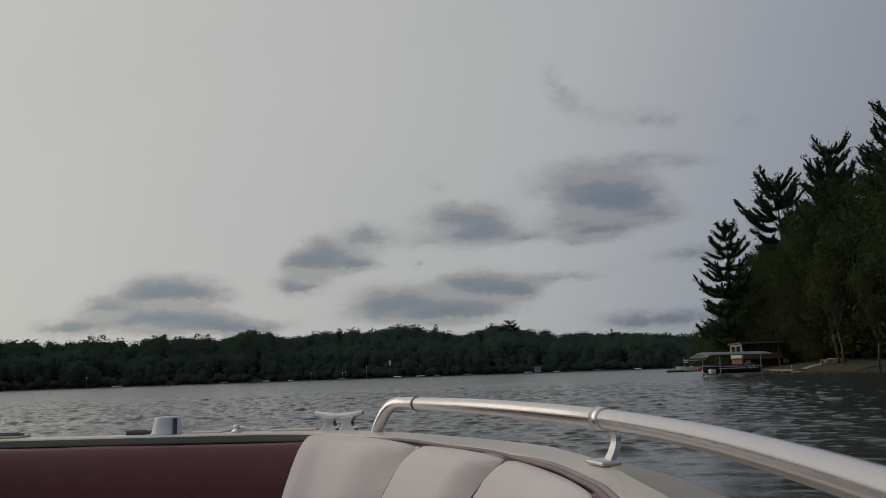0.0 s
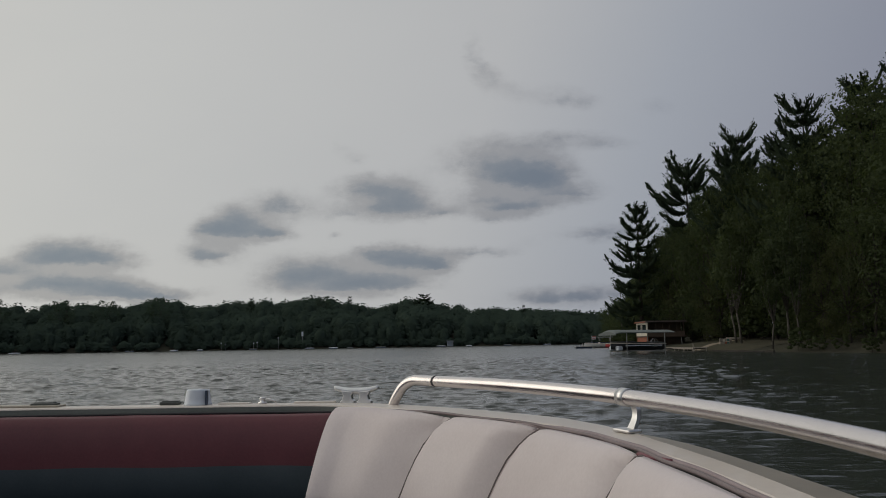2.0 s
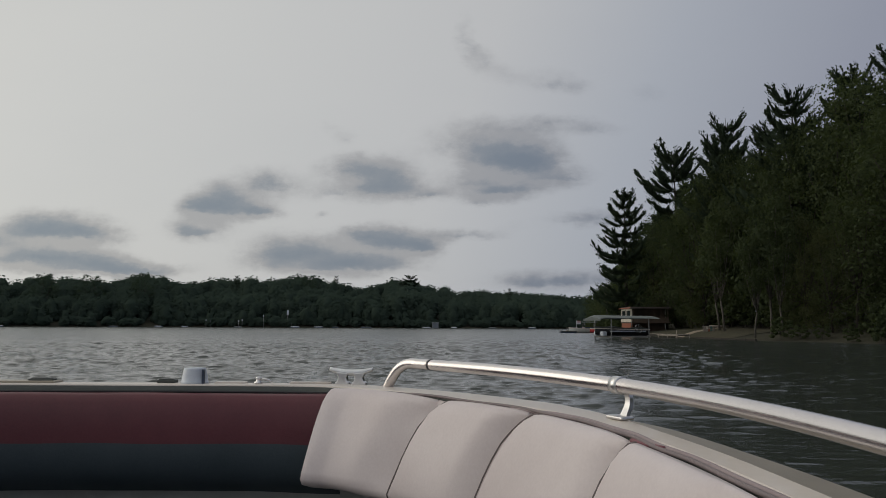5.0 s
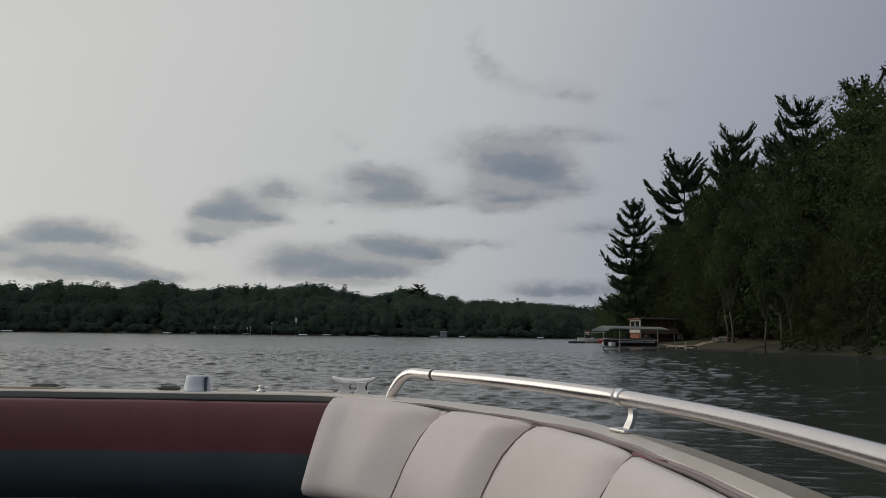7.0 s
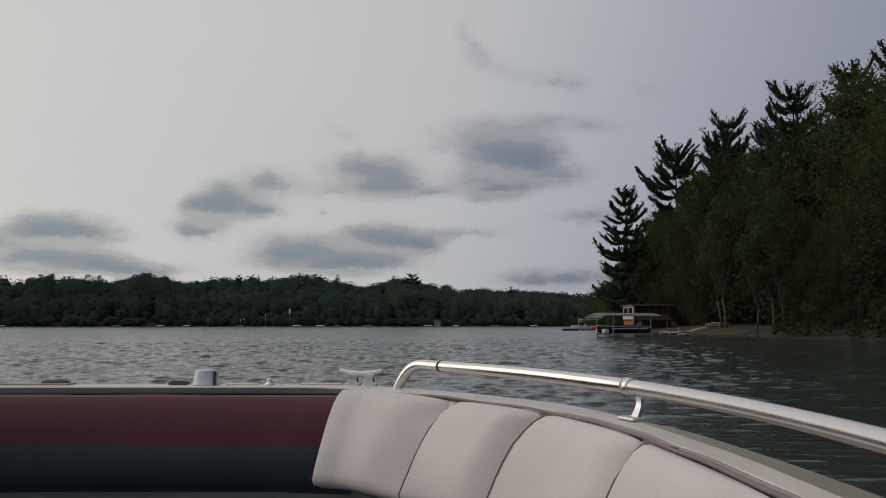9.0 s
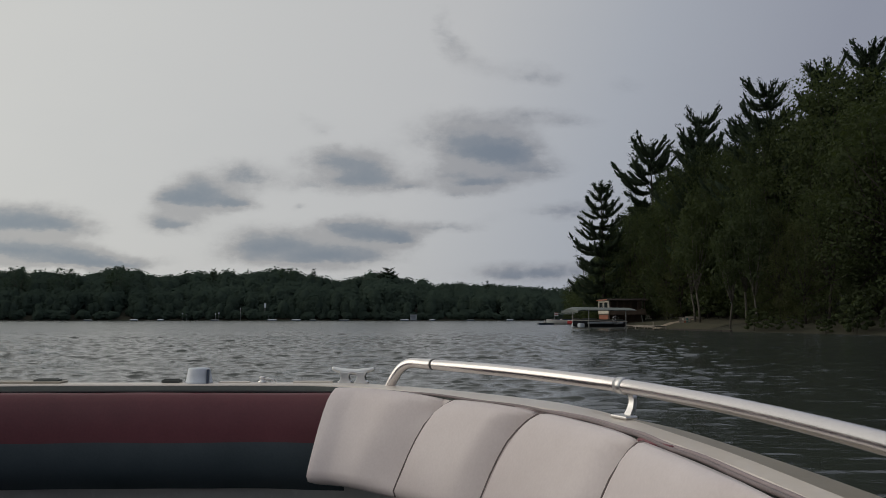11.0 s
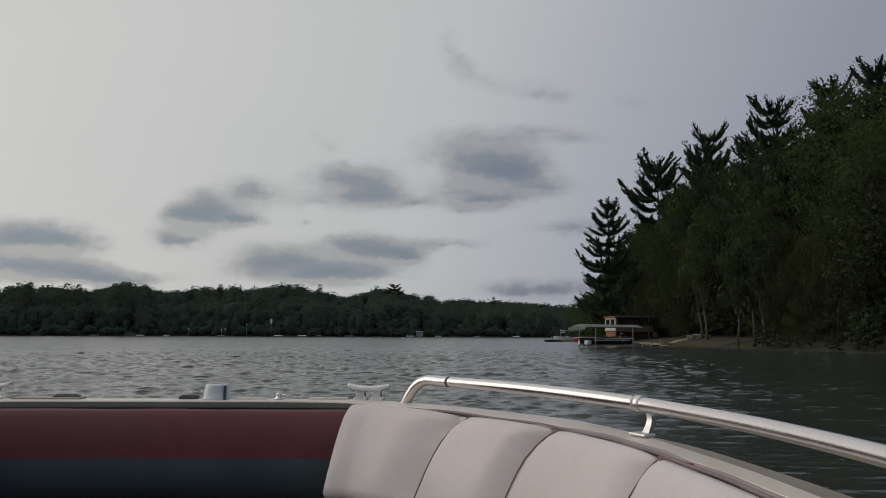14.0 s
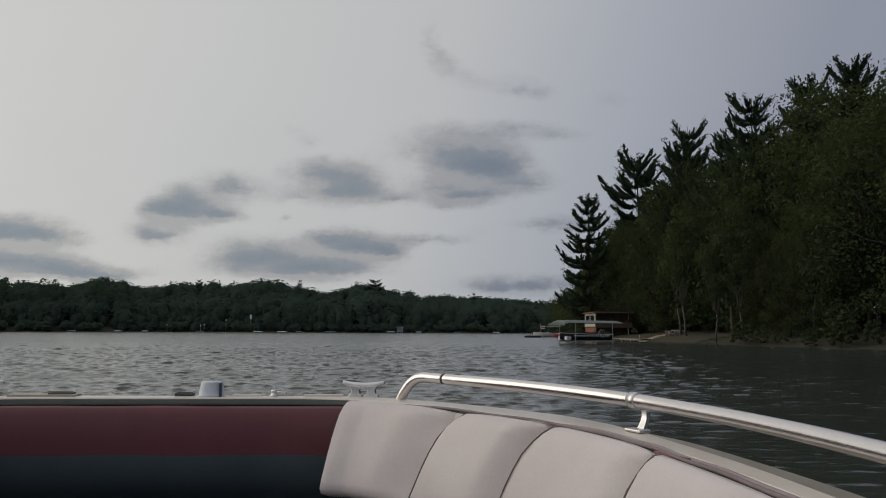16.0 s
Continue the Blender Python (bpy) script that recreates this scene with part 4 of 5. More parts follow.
def seat_back(flip):
    for s0, s1 in zip(SEAMS, SEAMS[1:]):
        steps = 36
        verts = []
        for k in range(steps + 1):
            w = 0.5 - 0.5 * math.cos(math.pi * k / steps)
            at = s0 + (s1 - s0) * w
            # a tight turn into the seam ahead, a long soft roll into the seam behind
            fore = 1.0 if s0 == 0 else min(1.0, w / 0.085)
            aft = min(1.0, (1 - w) / 0.30)
            sink = 0.026 * (1 - math.sqrt(max(0.0, 1 - (1 - fore) ** 2))) + 0.056 * (1 - aft) ** 1.6
            belly = 0.010 * (1 - (2 * w - 1) ** 2)
            for (off, drop), puff, skew in zip(PROFILE, PUFF, SKEW):
                p, d = on_back(at + skew * ((0.5 if s0 == 0 else 1.0) * (1 - w) + (0.0 if s1 == SEAMS[-1] else w)))
                g = puff * (belly - sink) + 0.0022 * noise.noise((at * 0.3, drop * 9, 2.0)) * puff
                q = p + d * (off + g) + Vector((0, 0, drop + 0.7 * g * (drop > -0.04)))
                verts.append((2 * BOAT_MID - q.x, q.y, q.z) if flip else tuple(q))
        n_prof = len(PROFILE)
        faces = grid_faces(steps + 1, n_prof)
        faces += [tuple(range(n_prof)), tuple(reversed(range(steps * n_prof, (steps + 1) * n_prof)))]
        sheet("seat_channel", verts, faces, M_VINYL, boat, "" if s0 else "rounded end of the white vinyl seat back", smooth=True)
    for s in SEAMS[1:-1]:
        pts = []
        for (off, drop), puff, skew in zip(PROFILE[1:-1], PUFF[1:-1], SKEW[1:-1]):
            p, d = on_back(s + skew)
            pts.append(p + d * (off - 0.009 * puff) + Vector((0, 0, drop - 0.0063 * puff * (drop > -0.04))))
        pts[0] = on_back(s + SKEW[1])[0] + Vector((0, 0, 0.001))
        if flip:
            pts = mirrored(pts)
        tube("seam", pts, 0.0021, M_STITCH, boat, 6, "dark grey stitched seam")

    def welt(first, last, out, lift, radius, mat, label):
        line = []
        for k in range(first, min(last, len(BACK))):
            d = LEAN_IN[k].normalized()
            grow = min(1.0, (k - first) / 6)
            line.append(BACK[k] - d * out * grow + Vector((0, 0, lift * grow + 0.001 * math.sin(k * 0.6))))
        tube("piping", mirrored(line) if flip else line, radius, mat, boat, 8, label)

    welt(14, 200, 0.004, 0.006, 0.0040, M_PIPING, "grey piping")
    welt(34, 200, 0.013, 0.007, 0.0052, M_WELT, "mauve-grey piping")
    welt(35, 200, 0.022, 0.003, 0.0045, M_PIPING, "grey piping")
    welt(55, 62, 0.007, 0.0080, 0.0042, M_MAROON, "faded maroon piping")


seat_back(False)
seat_back(True)


def side_rail(flip):
    pts = [(-0.145, 2.555, 1.19), (-0.128, 2.54, 1.225), (-0.105, 2.52, 1.258), (-0.075, 2.49, 1.275), (-0.03, 2.43, 1.276), (0.075, 2.26, 1.277), (0.172, 2.10, 1.277),
           (0.290, 1.90, 1.274), (0.386, 1.71, 1.270), (0.440, 1.52, 1.268), (0.478, 1.33, 1.267), (0.505, 1.13, 1.265), (0.522, 0.93, 1.262), (0.54, 0.6, 1.257),
           (0.55, 0.3, 1.25), (0.553, 0.2, 1.24), (0.555, 0.15, 1.21), (0.555, 0.13, 1.17)]
    line = curve_through(pts, 4)
    clamp_i, joint_i = 32, 17
    if flip:
        line = mirrored(line)
    rail = tube("grab_rail", line, 0.0155, M_STEEL, boat, 16, "brushed stainless steel grab rail")
    for i, r in ((joint_i, 0.0162),):
        tube("joint_ring", [line[i].lerp(line[i + 1], t) for t in (0.0, 0.2)], r, M_BLACK, rail, 16, "dark joint ring")
    c = line[clamp_i]
    along = (line[clamp_i + 1] - line[clamp_i - 1]).normalized()
    tube("clamp", [c - along * 0.0125, c - along * 0.0120, c + along * 0.0120, c + along * 0.0125], [0.0160, 0.0182, 0.0182, 0.0160], M_CHROME, rail, 16, "chrome rail clamp")
    side = -1 if flip else 1
    foot = Vector((c.x + 0.006 * side, c.y - 0.03, 1.206))
    # S-shaped flat stanchion
    path = curve_through([c + Vector((0.012 * side, -0.010, -0.006)), c + Vector((0.017 * side, -0.020, -0.022)), c.lerp(foot, 0.6) + Vector((0.012 * side, -0.006, 0)), foot + Vector((0, 0, 0.006))], 5)
    verts = []
    for k, p in enumerate(path):
        half = 0.008 + 0.006 * abs(k / (len(path) - 1) - 0.5)
        for sx, sy in ((-1, -1), (1, -1), (1, 1), (-1, 1)):
            verts.append(p + along * half * sx + along.cross(Vector((0, 0, 1))) * 0.0045 * sy)
    faces = grid_faces(len(path), 4, closed=True) + [(0, 1, 2, 3), tuple(range(len(verts) - 4, len(verts)))]
    sheet("stanchion", verts, faces, M_CHROME, rail, "curved chrome stanchion", smooth=False)
    bm = boxes((-0.028, -0.016, 0, 0.028, 0.016, 0.007), bevel=0.003)
    bm.transform(Matrix.Translation(foot + Vector((-0.01 * side, 0, -0.001))) @ Matrix.Rotation(math.atan2(along.y, along.x), 4, "Z"))
    part("foot_plate", bm, M_CHROME, rail)


side_rail(False)
side_rail(True)


def slab_of(outline, thick, bevel=0.003):
    """A flat shape in the x-z plane, thickened along y, with rounded edges."""
    bm = bmesh.new()
    bm.faces.new([bm.verts.new((px, -thick / 2, pz)) for px, pz in outline])
    out = bmesh.ops.extrude_face_region(bm, geom=bm.faces[:])
    bmesh.ops.translate(bm, verts=[v for v in out["geom"] if isinstance(v, bmesh.types.BMVert)], vec=(0, thick, 0))
    bmesh.ops.recalc_face_normals(bm, faces=bm.faces)
    bmesh.ops.bevel(bm, geom=bm.edges[:], offset=bevel, segments=2, affect="EDGES", profile=0.5)
    return bm


def cleat(x, y, turn):
    """Two waisted legs under a flat horn with upturned tips."""
    m = pose(x, y, 1.203, 0, 0, turn)
    horn = curve_through([(-0.070, 0, 0.0475), (-0.05, 0, 0.0415), (-0.025, 0, 0.0375), (0, 0, 0.036), (0.025, 0, 0.0375), (0.05, 0, 0.0415), (0.070, 0, 0.0475)], 4)
    radii = [0.0040 + 0.0060 * math.sin(math.pi * (0.06 + 0.88 * k / (len(horn) - 1))) ** 0.7 for k in range(len(horn))]
    v, f = tube_data(horn, radii, 12)
    body = sheet("cleat", v, f, M_CAST, boat, "cast chrome mooring cleat", smooth=True)
    body.matrix_basis = m
    for s in (-1, 1):
        leg = [(0.005, -0.002), (0.050, -0.002), (0.050, 0.005), (0.042, 0.010), (0.039, 0.022), (0.048, 0.038), (0.008, 0.034), (0.014, 0.022), (0.011, 0.010), (0.005, 0.005)]
        part("cleat_leg", slab_of([(px * s, pz) for px, pz in leg], 0.026, 0.002), M_CHROME, body)


cleat(-0.262, 2.645, -8)
cleat(-1.505, 2.645, 8)
lamp = lathe("bow_light", [(0.043, 0.0), (0.0435, 0.006), (0.0415, 0.008), (0.0385, 0.026), (0.0350, 0.046), (0.0335, 0.0495), (0.012, 0.051)], M_WHITE, boat, (-0.765, 2.665, 1.201), 28, "white plastic bow light dome")
bm = boxes((-0.0035, -0.046, 0.0, 0.0035, -0.032, 0.045), bevel=0.001)
bm.transform(Matrix.Translation((-0.765 + 0.035, 2.665 + 0.012, 1.203)))
part("lens_divider", bm, M_BOATBLUE, lamp, "dark blue divider stripe")
for x, w, h in ((-1.255, 0.040, 0.012), (-0.855, 0.030, 0.010)):
    part("hatch_latch", boxes((x - w, 2.655, 1.203, x + w, 2.69, 1.203 + h), (x - w * 0.8, 2.66, 1.203 + h - 0.001, x + w * 0.8, 2.685, 1.206 + h), bevel=0.003), M_LATCH, boat, "dark grey plastic latch")
part("hatch_lip", boxes((-1.42, 2.64, 1.202, -1.20, 2.70, 1.209), bevel=0.003), M_FLANGE, boat, "thin beige hatch lip")
part("hatch_lip", boxes((-0.70, 2.655, 1.202, -0.60, 2.69, 1.207), bevel=0.002), M_GEL, boat)
part("hatch_lip", boxes((-0.46, 2.655, 1.202, -0.33, 2.685, 1.208), bevel=0.002), M_GEL, boat)
snap = lathe("snap_eye", [(0.014, 0.0), (0.014, 0.004), (0.008, 0.007), (0.007, 0.013), (0.010, 0.017), (0.006, 0.021)], M_CHROME, boat, (-0.560, 2.66, 1.203), 16, "small chrome deck fitting")
tube("hook", [(-0.556, 2.66, 1.215), (-0.54, 2.66, 1.217), (-0.525, 2.66, 1.213), (-0.515, 2.66, 1.206)], [0.004, 0.004, 0.003, 0.002], M_CHROME, snap, 6)
cup = lathe("cup_holder", [(0.034, 0.0), (0.035, 0.004), (0.033, 0.03), (0.033, 0.045), (0.037, 0.050), (0.037, 0.054), (0.030, 0.054), (0.028, 0.05), (0.027, 0.015), (0.0, 0.014)],
            M_CHROME, boat, (0.551, 0.93, 1.178), 28, "polished chrome cup ring")


# ---- the shore by the boathouse ----
def planked_dock(x0, y0, x1, y1, wide, top, label, posts=3):
    """A dock from one end to the other, on posts, with single boards across."""
    run = Vector((x1 - x0, y1 - y0, 0))
    far = run.length
    dock = thing("dock", label, "dock", pose(x0, y0, 0, 0, 0, math.degrees(math.atan2(run.y, run.x))), "docks along the shore")
    part("stringer", boxes((0, -wide / 2 + 0.05, top - 0.2, far, -wide / 2 + 0.10, top - 0.03), (0, wide / 2 - 0.10, top - 0.2, far, wide / 2 - 0.05, top - 0.03)), M_WOOD, dock)
    count = max(4, int(far / 0.32))
    step = far / count
    me = None
    for i in range(count):
        if me is None:
            board = part("board", boxes((0.01, -wide / 2, top - 0.035, step - 0.01, wide / 2, top), bevel=0.006), M_WOOD, dock)
            me = board.data
        else:
            board = new("board", me)
            board.parent = dock
        board.location = (i * step, 0, 0.006 * math.sin(i * 2.7))
    for i in range(posts):
        for side in (-1, 1):
            x = 0.2 + (far - 0.4) * i / max(1, posts - 1)
            tube("post", [(x, side * (wide / 2 + 0.05), -1.2), (x, side * (wide / 2 + 0.05), top + (0.5 if i == 0 and side > 0 else 0.04))], 0.045, M_WOOD, dock, 8)
    return dock


def small_boat(name, label, m, far=5.0, wide=1.9, high=0.75, mat=None, cover=None, screen=True, seats=True, engine=True):
    """An open runabout: lofted hull with a sharp bow, deck rim, windscreen, seats and outboard."""
    ob = thing(name, label, "boat", m, "boats along the shore")
    stations = []
    for k in range(13):
        t = k / 12
        half = wide / 2 * (1 - max(0, (t - 0.45) / 0.55) ** 2.2) + 0.02
        sheer = high * (1 + 0.25 * t * t)
        x = far * (t - 0.5)
        stations.append([(x, -half, sheer), (x, -half * 0.96, sheer * 0.55), (x, -half * 0.8, 0.08 + 0.1 * t), (x, 0, -0.15 + 0.25 * t ** 3),
                         (x, half * 0.8, 0.08 + 0.1 * t), (x, half * 0.96, sheer * 0.55), (x, half, sheer)])
    verts = [p for st in stations for p in st]
    faces = grid_faces(13, 7) + [tuple(range(7))]
    sheet("hull", verts, faces, mat or M_HULL, ob, smooth=True)
    rim_l = [Vector(st[0]) for st in stations]
    rim_r = [Vector(st[6]) for st in stations]
    tube("rim", rim_l + list(reversed(rim_r)), 0.045, M_GEL, ob, 6)
    if cover:
        verts = []
        for st in stations:
            for k in range(7):
                f = k / 6
                y = st[0][1] * (1 - f) + st[6][1] * f
                verts.append((st[0][0], y, st[0][2] + 0.02 + 0.28 * math.sin(math.pi * f) * (0.8 + 0.2 * math.sin(st[0][0] * 2))))
        sheet("cover", verts, grid_faces(13, 7), cover, ob, "fitted canvas cover", smooth=True)
    else:
        part("foredeck", boxes((far * 0.12, -wide * 0.36, high * 1.0, far * 0.34, wide * 0.36, high * 1.05), (far * 0.3, -wide * 0.2, high * 1.05, far * 0.44, wide * 0.2, high * 1.12), bevel=0.02), M_GEL, ob)
    if screen and not cover:
        bm = boxes((far * 0.10, -wide * 0.38, high, far * 0.115, wide * 0.38, high + 0.42))
        part("windscreen", bm, M_GLASS, ob, "dark tinted windscreen")
    if seats and not cover:
        for y in (-0.28, 0.28):
            part("seat", boxes((-0.5, y * wide - 0.25, 0.25, 0.05, y * wide + 0.25, 0.6), (-0.55, y * wide - 0.25, 0.5, -0.42, y * wide + 0.25, high + 0.3), bevel=0.03), M_VINYL, ob)
    if engine:
        part("outboard", boxes((-far / 2 - 0.45, -0.18, 0.55, -far / 2 - 0.02, 0.18, 1.2), (-far / 2 - 0.35, -0.07, -0.3, -far / 2 - 0.15, 0.07, 0.6), bevel=0.05), M_BLACK, ob, "black outboard engine")
    return ob


def boathouse():
    """Two storeys at the water: brick below, cream siding and windows above, porch along the side coloured dark for its
    shade.
    """
    x0, x1, y0, y1 = 27.8, 33.2, 120.0, 126.0
    z0 = 0.25
    ob = thing("boathouse", "two-storey boathouse with red brick base and cream upper floor", "boathouse")
    part("foundation", boxes((x0 - 0.3, y0 - 0.3, -1.0, x1, y1 + 0.2, z0), bevel=0.03), M_DARKWOOD, ob, "dark timber footing")
    base = part("lower_wall", boxes((x0, y0, z0, x0 + 0.3, y1, 1.85), (x0, y1 - 0.3, z0, x1, y1, 1.85), (x1 - 0.3, y0 + 1.4, z0, x1, y1, 1.85)), M_BRICK, ob, "red brick lower wall")
    # dark colour here paints the shade of the open recess
    part("recess_wall", boxes((x0 + 0.3, y0 + 1.2, z0, x1, y0 + 1.4, 1.85)), M_DARKWOOD, ob, "recessed wall under the porch, shade painted dark")
    # brick courses on the lake face
    me = None
    for row in range(10):
        for k in range(12):
            yb = y0 + 0.02 + k * 0.5 + (0.25 if row % 2 else 0.0)
            if yb + 0.47 > y1 or (1 < row < 6 and 2.0 < yb - y0 < 4.2):
                continue
            if me is None:
                brick = part("brick", boxes((0, 0, 0, 0.05, 0.47, 0.145), bevel=0.012), M_BRICK, base)
                me = brick.data
            else:
                brick = new("brick", me)
                brick.parent = base
            brick.location = (x0 - 0.03, yb, z0 + 0.02 + row * 0.158)
    part("boat_door", boxes((x0 - 0.05, y0 + 2.1, z0 + 0.34, x0 + 0.02, y0 + 4.4, z0 + 0.92), bevel=0.01), M_CREAM, ob, "pale wooden hatch")
    part("floor_band", boxes((x0 - 0.12, y0 - 0.9, 1.85, x1 + 0.2, y1 + 0.1, 2.02), bevel=0.015), M_DARKWOOD, ob)
    upper = part("upper_wall", boxes((x0 - 0.1, y0 - 0.8, 2.02, x0 + 0.05, y1, 2.75), (x0 - 0.1, y0 - 0.8, 2.75, x0 + 0.05, y0 - 0.45, 3.95), (x0 - 0.1, y1 - 0.35, 2.75, x0 + 0.05, y1, 3.95),
                                     (x0 - 0.1, y0 - 0.45, 3.8, x0 + 0.05, y1 - 0.35, 3.95), (x0 - 0.1, y1 - 0.1, 2.02, x1, y1, 3.95), (x1 - 0.1, y0 + 1, 2.02, x1, y1, 3.95)), M_CREAM, ob, "cream painted upper wall")
    for k in range(4):
        part("siding_board", boxes((x0 - 0.125, y0 - 0.8, 2.04 + k * 0.18, x0 - 0.09, y1, 2.20 + k * 0.18), bevel=0.008), M_CREAM, upper)
    for ya, yb in ((y0 - 0.45, y0 + 2.45), (y0 + 2.85, y1 - 0.35)):
        win = part("window", boxes((x0 - 0.12, ya, 2.75, x0 + 0.03, ya + 0.12, 3.8), (x0 - 0.12, yb - 0.12, 2.75, x0 + 0.03, yb, 3.8), (x0 - 0.12, ya, 2.75, x0 + 0.03, yb, 2.85), (x0 - 0.12, ya, 3.7, x0 + 0.03, yb, 3.8), bevel=0.008), M_CREAM, ob, "cream window casing")
        part("pane", boxes((x0 - 0.04, ya + 0.12, 2.85, x0 - 0.02, yb - 0.12, 3.7)), M_GLASS, win)
    part("mullion", boxes((x0 - 0.1, y0 + 2.45, 2.75, x0 + 0.04, y0 + 2.85, 3.8), bevel=0.01), M_DARKWOOD, ob)
    # side facing the open lake: skirt darkened for its shade, screened porch, posts
    part("porch_skirt", boxes((x0 + 0.05, y0 - 0.8, 2.02, x1, y0 - 0.72, 2.7), bevel=0.01), M_DARKWOOD, ob, "boarded porch skirt coloured dark for its shade")
    part("porch_back", boxes((x0 + 0.05, y0 + 1.0, 2.02, x1 - 0.1, y0 + 1.1, 3.95)), M_DARKWOOD, ob)
    part("porch_floor", boxes((x0 + 0.05, y0 - 0.72, 2.02, x1 - 0.1, y0 + 1.0, 2.08)), M_WOOD, ob)
    for k in range(6):
        x = x0 + 0.25 + k * (x1 - x0 - 0.4) / 5
        part("porch_post", boxes((x - 0.05, y0 - 0.8, 2.7, x + 0.05, y0 - 0.7, 3.95), bevel=0.01), M_DARKWOOD, ob)
    tube("prop", [(x1 - 0.4, y0 - 0.75, 0.1), (x1 - 0.6, y0 - 0.75, 1.9)], 0.06, M_GREYPAINT, ob, 8, "leaning grey pipe prop")
    roof = part("roof", boxes((x0 - 0.35, y0 - 1.1, 3.97, x1 + 0.3, y1 + 0.3, 4.1), (x0 - 0.2, y0 - 0.9, 4.1, x1 + 0.2, y1 + 0.1, 4.22), bevel=0.02), M_SHINGLE, ob, "flat brown shingled roof")
    part("fascia", boxes((x0 - 0.39, y0 - 1.1, 3.98, x0 - 0.355, y1 + 0.3, 4.13), bevel=0.008), M_BRICK, roof, "dull red roof edge")
    return ob


boathouse()


def stone_steps(x, y):
    ob = thing("step_block", "pale concrete landing steps at the water", "steps", pose(x, y, 0, 0, 0, 4))
    for k in range(3):
        part("step", boxes((-0.9 + 0.05 * k, -0.5 + 0.35 * k, -0.6, 0.9, 0.5 + 0.2 * k, 0.18 + 0.2 * k), bevel=0.03), M_GREYPAINT, ob)


stone_steps(26.9, 118.7)
wall = thing("retaining_wall", "low pale timber retaining wall at the water", "wall", pose(0, 0, 0))
for k in range(4):
    part("timber", boxes((29.2 + 1.5 * k, 116.6, -0.5, 30.68 + 1.5 * k, 116.85, 0.42 + 0.01 * (k % 2)), bevel=0.02), M_WOOD, wall)
wall = thing("retaining_wall", "long low timber edging along the grassy bank", "wall")
for k in range(9):
    y = 96 - 1.6 * k
    x = RIGHT_SHORE(y) - 0.1
    bm = boxes((-0.12, -0.8, -0.5, 0.12, 0.79, 0.16 + 0.015 * (k % 3)), bevel=0.02)
    bm.transform(pose(x, y, 0, 0, 0, 12))
    part("timber", bm, M_BARK, wall)


def boat_lift():
    """Canvas-roofed hoist standing in the water, with a covered runabout on it."""
    m = pose(19.2, 87.0, 0, 0, 0, 24)
    ob = thing("boat_lift", "steel boat lift with a grey-green canvas canopy", "boat lift", m)
    half, wide = 3.8, 1.45
    for x in (-2.4, 2.4):
        for y in (-wide, wide):
            tube("post", [(x, y, -1.5), (x, y, 2.3)], 0.05, M_GREYPAINT, ob, 8)
    part("cradle", boxes((-2.6, -wide, 0.30, 2.6, -wide + 0.1, 0.40), (-2.6, wide - 0.1, 0.30, 2.6, wide, 0.40), (-2.3, -wide, 0.2, -2.15, wide, 0.32), (2.15, -wide, 0.2, 2.3, wide, 0.32)), M_GREYPAINT, ob)
    prof = [(-wide - 0.1, 2.18), (-wide - 0.1, 2.26), (-wide * 0.55, 2.44), (0, 2.54), (wide * 0.55, 2.44), (wide + 0.1, 2.26), (wide + 0.1, 2.18)]
    xs = [-half, -half + 0.03, -half + 0.45] + [-half + 0.45 + (2 * half - 0.9) * k / 14 for k in range(1, 14)] + [half - 0.45, half - 0.03, half]
    verts = []
    for i, x in enumerate(xs):
        drop = (0.20 if i < 2 else 0.0) + 0.05 * i / len(xs)
        sag = 0.012 * math.cos(i * math.pi)
        for y, z in prof:
            verts.append((x, y, (z - drop * (z > 2.2) + sag * (z > 2.3)) + (0.03 * math.sin(3.1 * x) if z < 2.0 else 0)))
    canopy = sheet("canopy", verts, grid_faces(len(xs), len(prof)), M_CANVAS, ob, "faded grey-green canvas canopy", smooth=False)
    for x in (-half,):
        sheet("valance", [(x, y, z - 0.20 * (z > 2.2)) for y, z in prof] + [(x, y, 1.95) for y, z in prof],
              [(k, k + 1, k + 8, k + 7) for k in range(6)], M_CANVAS, canopy)
    ring = [(1.0 + 0.45 * math.cos(a), -wide - 0.08, 1.15 + 0.45 * math.sin(a)) for a in np.linspace(0, 6.283, 25)]
    tube("hoist_wheel", ring, 0.03, M_STEEL, ob, 6, "steel hoist wheel")
    for k in range(4):
        a = k * math.pi / 4
        c, s2 = 0.45 * math.cos(a), 0.45 * math.sin(a)
        tube("spoke", [(1.0 - c, -wide - 0.08, 1.15 - s2), (1.0 + c, -wide - 0.08, 1.15 + s2)], 0.012, M_STEEL, ob, 5)
    lifted = small_boat("runabout", "black and white runabout under a dark cover on the boat lift", m @ pose(-0.3, 0, 0.42, 0, 0, 180), 6.2, 2.2, 0.60, M_BLACK, M_LATCH, engine=False)

    for y in (-0.55, 0.55):
        part("bow_fender", boxes((2.15, y - 0.3, -0.05, 2.75, y + 0.3, 0.42), bevel=0.12), M_WHITE, lifted, "white rounded bow flank")
    part("side_stripe", boxes((-2.6, -1.12, 0.40, 2.0, -1.06, 0.50), (-2.6, 1.06, 0.40, 2.0, 1.12, 0.50), bevel=0.01), M_WHITE, lifted, "white side stripe")


boat_lift()
planked_dock(28.9, 97.6, 27.9, 106.6, 1.5, 0.45, "weathered plank dock running to the grassy shore", 4)
planked_dock(24.6, 103.6, 30.2, 107.0, 1.2, 0.40, "short weathered plank dock beside the boat lift", 3)


